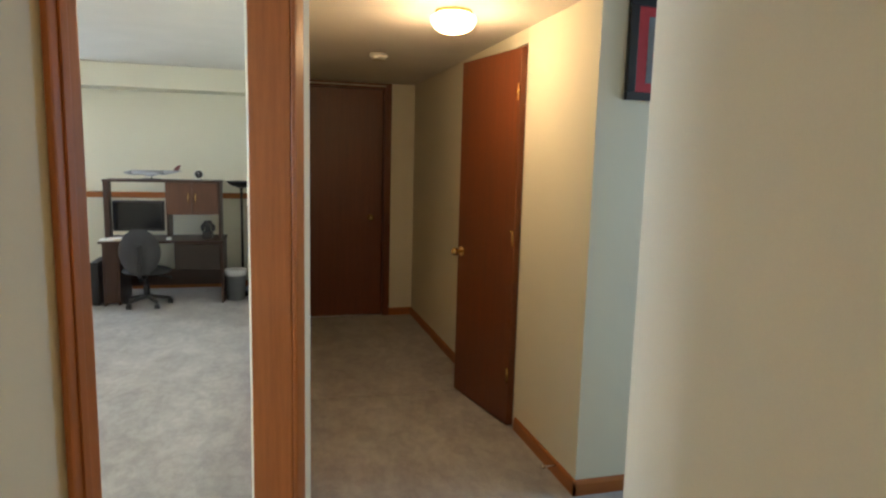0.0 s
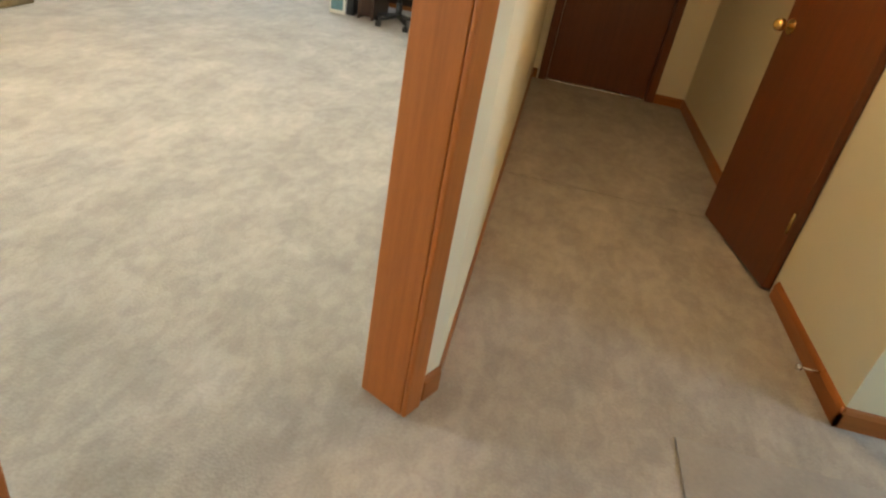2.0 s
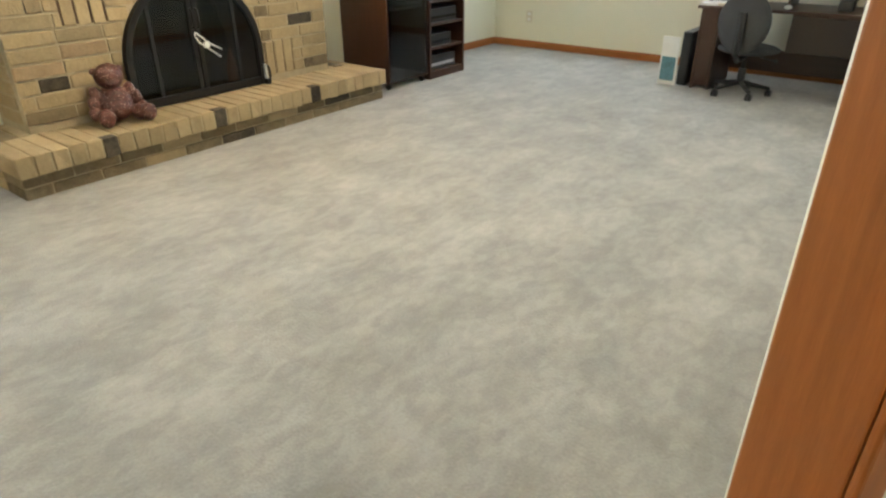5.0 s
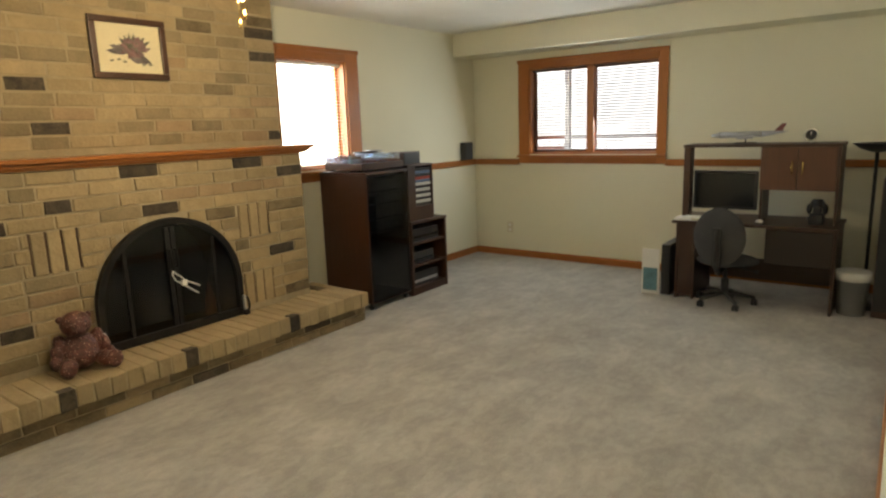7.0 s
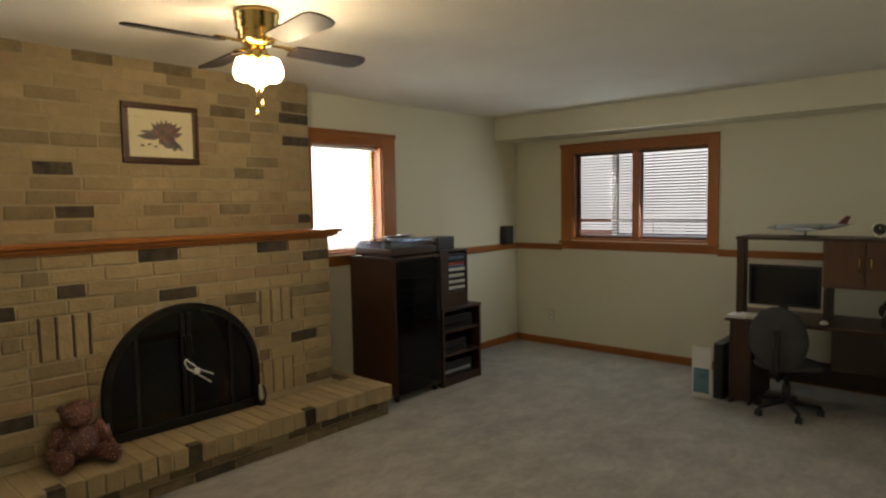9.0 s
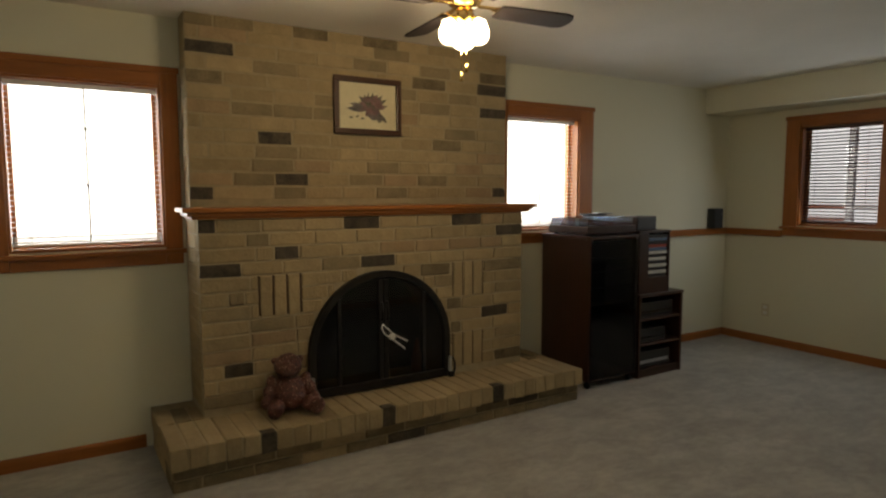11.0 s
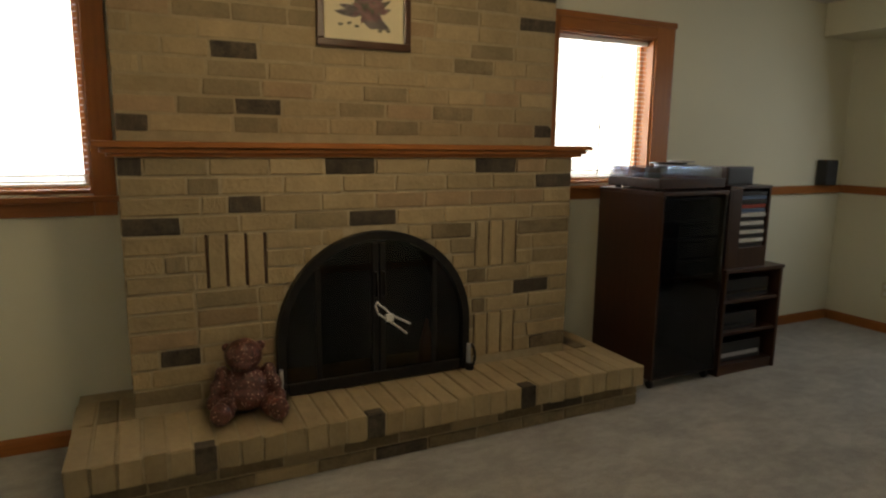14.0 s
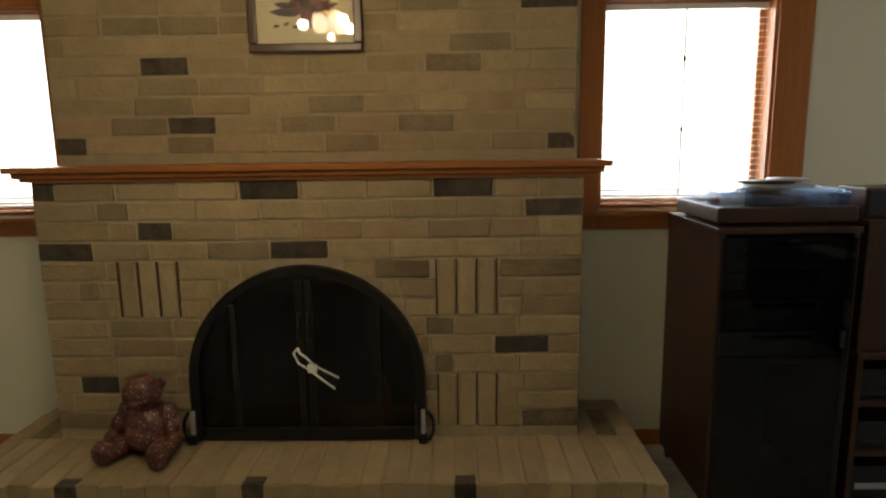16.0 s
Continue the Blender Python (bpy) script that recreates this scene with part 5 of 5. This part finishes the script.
part("picture", B(-0.068, 0.044, -0.0165, -0.0145, 0.035, 0.22), TEAL, bx2, "teal and blue scene")

fl = empty("floor_lamp", "black torchiere floor lamp in the corner", "floor lamp", at=(-0.315, 7.72, 0))
part("base", lathe(bmesh.new(), [(0.0, 0.0), (0.125, 0.0), (0.125, 0.012), (0.05, 0.022), (0.016, 0.035), (0.0, 0.036)], seg=28), BLACK, fl)
part("pole", cyl(bmesh.new(), (0, 0, 0.03), (0, 0, 1.125), 0.012, seg=14), BLACK, fl)
part("bowl", lathe(bmesh.new(), [(0.0, 1.12), (0.03, 1.122), (0.10, 1.148), (0.15, 1.183), (0.153, 1.187), (0.145, 1.187), (0.09, 1.155), (0.0, 1.135)], seg=32), BLACK, fl, "wide black metal bowl")
wb = empty("waste_bin", "pale plastic waste bin with a folded white liner", "waste bin", at=(-0.375, 7.47, 0))
part("bin", lathe(bmesh.new(), [(0.0, 0.001), (0.085, 0.001), (0.105, 0.29), (0.109, 0.29), (0.109, 0.305), (0.101, 0.305), (0.082, 0.01), (0.0, 0.01)], seg=28), BIN, wb)
part("liner", lathe(bmesh.new(), [(0.112, 0.25), (0.1125, 0.308), (0.106, 0.312), (0.099, 0.302)], seg=28), PAPER, wb, "folded white bag rim")
tb = tagged(part("tissue_box", B(-0.445, -0.315, 7.58, 7.70, 0.0, 0.10, bevel=0.004), PAPER), "white carton standing on the carpet by the lamp", "carton")
tc = empty("tall_speaker", "tall dark walnut floor loudspeaker in the corner", "loudspeaker", at=(-0.215, 7.42, 0))
part("cabinet", B(-0.04, 0.072, 0.0, 0.24, 0.0, 0.96, bevel=0.006), WALNUT, tc)
part("grille", B(-0.032, 0.064, -0.012, -0.0005, 0.05, 0.94, bevel=0.004), BLACK, tc)


# ---- brickwork: each brick a piece of its own on shared meshes ----
def brick_mesh(k):
    rng = random.Random(k)
    bm = bmesh.new()
    bmesh.ops.create_cube(bm, size=1)
    bmesh.ops.scale(bm, vec=(1, 1, 1), verts=bm.verts)
    for v in bm.verts:
        v.co.x *= 0.055
        v.co.y *= 0.222
        v.co.z *= 0.068
    bmesh.ops.bevel(bm, geom=bm.edges[:], offset=0.0035, segments=1, affect="EDGES")
    for v in bm.verts:
        v.co += Vector((rng.uniform(-0.0016, 0.0016), rng.uniform(-0.0032, 0.0032), rng.uniform(-0.0022, 0.0022)))
    return bm


SHAPES = {}
for kind, material in (("tan", BRICK), ("dark", BRICK_DARK), ("mid", BRICK_MID), ("rose", BRICK_ROSE), ("smudge", BRICK_SMUDGE), ("grey", BRICK_GREY)):
    SHAPES[kind] = [mesh_of(brick_mesh(k), "brick", material) for k in range(9)]
LAY = random.Random(11)


def lay(parent, x, y, z, ln, ht, kind, deep=0.055, stand=False, flat=False):
    """One brick centred at (x, y, z), ln long and ht high on its face."""
    b = new("brick", LAY.choice(SHAPES[kind]))
    b.parent = parent
    b.location = (x + LAY.uniform(-0.0015, 0.002), y, z)
    sx, sy, sz = deep / 0.055, ln / 0.222, ht / 0.068
    if stand:
        b.rotation_euler = (math.pi / 2, 0, 0)
    elif flat:
        b.rotation_euler = (0, 0, math.pi / 2)
    else:
        b.rotation_euler = (LAY.uniform(-0.006, 0.006), 0, 0 if LAY.random() < 0.5 else math.pi)
    b.scale = (sx, sy, sz)
    return b


PITCH, COURSE, JOINT = 0.2425, 0.0767, 0.010


def choose(y0, y1, z, darks, mids=0.08):
    for kind, spots in darks:
        for dy, dz in spots:
            if y0 <= dy <= y1 and abs(z - dz) < COURSE / 2:
                return kind
    r = LAY.random()
    return "grey" if r < mids else ("rose" if r < mids + 0.06 else "tan")


def course(parent, x, z, y0, y1, fixed, darks, holes=()):
    """Lays one course from y0 to y1 with upright joints at the fixed places and even bricks between, leaving out the stretches in holes."""
    marks, cuts = [y0] + sorted(fixed) + [y1], [y0]
    for p, q in zip(marks, marks[1:]):
        n = max(1, round((q - p) / PITCH + 0.1))
        cuts += [p + (q - p) * k / n for k in range(1, n + 1)]
    for a, b in zip(cuts, cuts[1:]):
        spans = [(a, b)]
        for h0, h1 in holes:
            nxt = []
            for p, q in spans:
                if h1 <= p or h0 >= q:
                    nxt.append((p, q))
                else:
                    if h0 > p:
                        nxt.append((p, h0))
                    if h1 < q:
                        nxt.append((h1, q))
            spans = nxt
        for p, q in spans:
            if q - p > 0.025:
                lay(parent, x - 0.0275, (p + q) / 2, z, q - p - JOINT, COURSE - JOINT, choose(p, q, z, darks))


UP_DARK = (
    ("dark", [(3.72, 1.69), (5.25, 1.922), (3.33, 1.385), (5.31, 1.385), (3.33, 2.152), (5.30, 2.075), (3.80, 1.462)]),
    ("mid", [(4.88, 1.69), (4.77, 1.462), (4.78, 2.075), (4.40, 2.30), (4.02, 2.30), (3.36, 1.999), (5.2, 2.152)]),
    ("grey", [(4.28, 1.462), (4.47, 1.538), (3.82, 1.385), (4.60, 1.999), (4.1, 1.845), (3.6, 1.845), (4.9, 1.922), (4.4, 2.152)]),
    ("rose", [(3.92, 1.538), (5.19, 1.615), (5.14, 1.385), (4.55, 1.462)]),
)
LOW_DARK = (
    ("dark", [(4.17, 1.215), (4.91, 1.215), (5.26, 1.138), (3.31, 1.215), (3.39, 0.985), (4.30, 0.985), (5.14, 0.602), (3.45, 0.448), (3.73, 1.062)]),
    ("mid", [(4.68, 0.908), (5.16, 0.908), (3.45, 0.832), (4.82, 0.678), (4.82, 0.525)]),
    ("smudge", [(5.25, 0.295)]),
    ("grey", [(3.57, 1.138), (4.04, 0.985), (3.46, 0.755), (5.2, 0.755), (3.4, 0.295), (3.6, 0.678), (5.2, 0.448)]),
    ("rose", [(4.41, 1.062), (4.66, 1.062), (4.90, 1.062), (5.12, 1.062)]),
)
# upright joints that are off the even pitch, course by course from the mantel
UP_JOINT = {1: (3.395, 3.72, 3.915, 5.244), 2: (3.73, 3.93, 4.18, 4.41, 4.652, 4.878), 3: (3.60, 3.843, 4.07, 4.297, 4.523), 5: (3.638, 3.835, 4.765, 4.99), 8: (5.136,)}
LOW_JOINT = {0: (3.36, 4.061, 4.29, 4.79, 5.02), 1: (3.511, 3.635, 5.138), 2: (3.56, 3.66, 3.797, 4.29, 4.53, 4.77, 5.01), 3: (3.484, 3.925, 4.165, 4.39), 4: (4.564, 4.78, 5.04), 5: (3.413, 3.496), 7: (4.755, 4.867), 8: (5.023, 5.241), 9: (4.785, 4.864), 10: (3.376, 3.533)}


def stagger(i, k):
    return (FY0 + PITCH * (0.5 * (i % 2) + 0.13 * ((i * k) % 3) + 0.3),)


for i in range(1, 13):
    course(chimney, UP_X, 1.385 + (i - 1) * COURSE, FY0, FY1, UP_JOINT.get(i, stagger(i, 7)), UP_DARK)
course(chimney, UP_X, 2.294, FY0, FY1, (3.42, 4.28, 4.52), UP_DARK)
panels = [(3.572, 3.802, 0.755, 0.908), (4.802, 5.034, 0.755, 0.908), (4.802, 5.034, 0.295, 0.448)]
for i in range(13):
    z = 1.215 - i * COURSE
    holes = [(p0, p1) for p0, p1, za, zb in panels if za - 0.01 <= z <= zb + 0.01]
    zt = z + COURSE / 2
    if z - COURSE / 2 < ARCH_Z + ARCH_R:
        dz = max(0.0, z - 0.01 - ARCH_Z)
        half = math.sqrt(max(0.0, ARCH_R ** 2 - dz ** 2)) + 0.012
        if half > 0.05:
            holes.append((ARCH_Y - half, ARCH_Y + half))
    course(chimney, LOW_X, z, FY0, FY1, LOW_JOINT.get(i, stagger(i + 1, 5)), LOW_DARK, holes)
for p0, p1, za, zb in panels:
    mid, ht = (za + zb) / 2, 3 * COURSE - JOINT
    w = (p1 - p0) / 3
    for k in range(3):
        lay(chimney, LOW_X - 0.0275, p0 + w * (k + 0.5), mid, ht, w - 0.013, "tan", stand=True)
for n, (p0, p1, za, zb) in enumerate(panels):
    half, sunk = (0.0055, 0.0035) if n == 0 else (0.0032, 0.0045)
    for k in range(4):
        y = p0 + (p1 - p0) * k / 3
        part("open_joint", B(LOW_X - 0.02, LOW_X - sunk, y - half, y + half, za - 0.029, zb + 0.036), MORTAR_DARK, chimney, "deep dark open joint")

# sides of the breast
for z in [1.215 - i * COURSE for i in range(13)]:
    for y, s in ((FY0, 1), (FY1, -1)):
        b = lay(chimney, 0, 0, z, 0.22, COURSE - JOINT, "tan", flat=True)
        b.location = (LOW_X - 0.12 - 0.06, y + s * 0.0275, z)
        b.scale = (1, 1.1, (COURSE - JOINT) / 0.068)
for z in [1.385 + i * COURSE for i in range(12)]:
    for y, s in ((FY0, 1), (FY1, -1)):
        b = lay(chimney, 0, 0, z, 0.12, COURSE - JOINT, "tan", flat=True)
        b.location = (UP_X - 0.078, y + s * 0.0275, z)

# raised hearth
HX1, HY0, HY1 = -3.27, 3.05, 5.60
hearth = empty("hearth", "raised tan brick hearth with a row of bricks on edge", "hearth")
part("core", B(WEST + 0.002, HX1 - 0.042, HY0 + 0.02, HY1 - 0.02, 0.0, 0.199), MORTAR, hearth, "sandy mortar")
part("mortar_bed", B(WEST + 0.003, HX1 - 0.006, HY0 + 0.008, HY1 - 0.008, 0.122, 0.2165), MORTAR, hearth, "sandy mortar")
n = 31
w = (HY1 - HY0) / n
H_DARK = {5: "dark", 13: "dark", 22: "dark"}


def on_edge(x0, x1, y, kind, z=0.170):
    b = lay(hearth, 0, 0, 0, 0.2, 0.1, kind)
    b.rotation_euler = (0, 0, math.pi / 2)
    b.location = ((x0 + x1) / 2, y, z + LAY.uniform(-0.002, 0.002))
    b.scale = ((w - 0.007) / 0.055, (x1 - x0) / 0.222, 0.104 / 0.068)


for i in range(n):
    y = HY0 + w * (i + 0.5)
    if i in H_DARK:
        on_edge(HX1 - 0.055, HX1, y, H_DARK[i])
        on_edge(HX1 - 0.36, HX1 - 0.060, y, "tan")
    else:
        on_edge(HX1 - 0.36, HX1, y, "rose" if LAY.random() < 0.04 else "tan")
    if y < FY0 or y > FY1:
        on_edge(HX1 - 0.60, HX1 - 0.366, y, "mid" if i in (1, 29) else "tan")
for r, z in enumerate((0.029, 0.089)):
    y = HY0 + 0.012 + 0.11 * r - 0.11
    while y < HY1 - 0.05:
        p, q = max(y, HY0 + 0.012), min(y + PITCH, HY1 - 0.012)
        if q - p > 0.03:
            dark = any(p < d < q for d in ((4.18,) if r == 0 else (5.2,)))
            # Mostly mid bricks: the overhang's shade is painted in by the darker colour.
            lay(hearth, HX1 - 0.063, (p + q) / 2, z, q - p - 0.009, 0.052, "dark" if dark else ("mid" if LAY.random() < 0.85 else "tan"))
        y += PITCH
    for y0, s in ((HY0, 1), (HY1, -1)):
        for k in range(3):
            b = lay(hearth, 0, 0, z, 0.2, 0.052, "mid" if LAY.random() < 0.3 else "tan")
            b.rotation_euler = (0, 0, math.pi / 2)
            b.location = (HX1 - 0.14 - 0.218 * k, y0 + s * 0.0395, z)
            b.scale = (1, 0.2 / 0.222, 0.052 / 0.068)
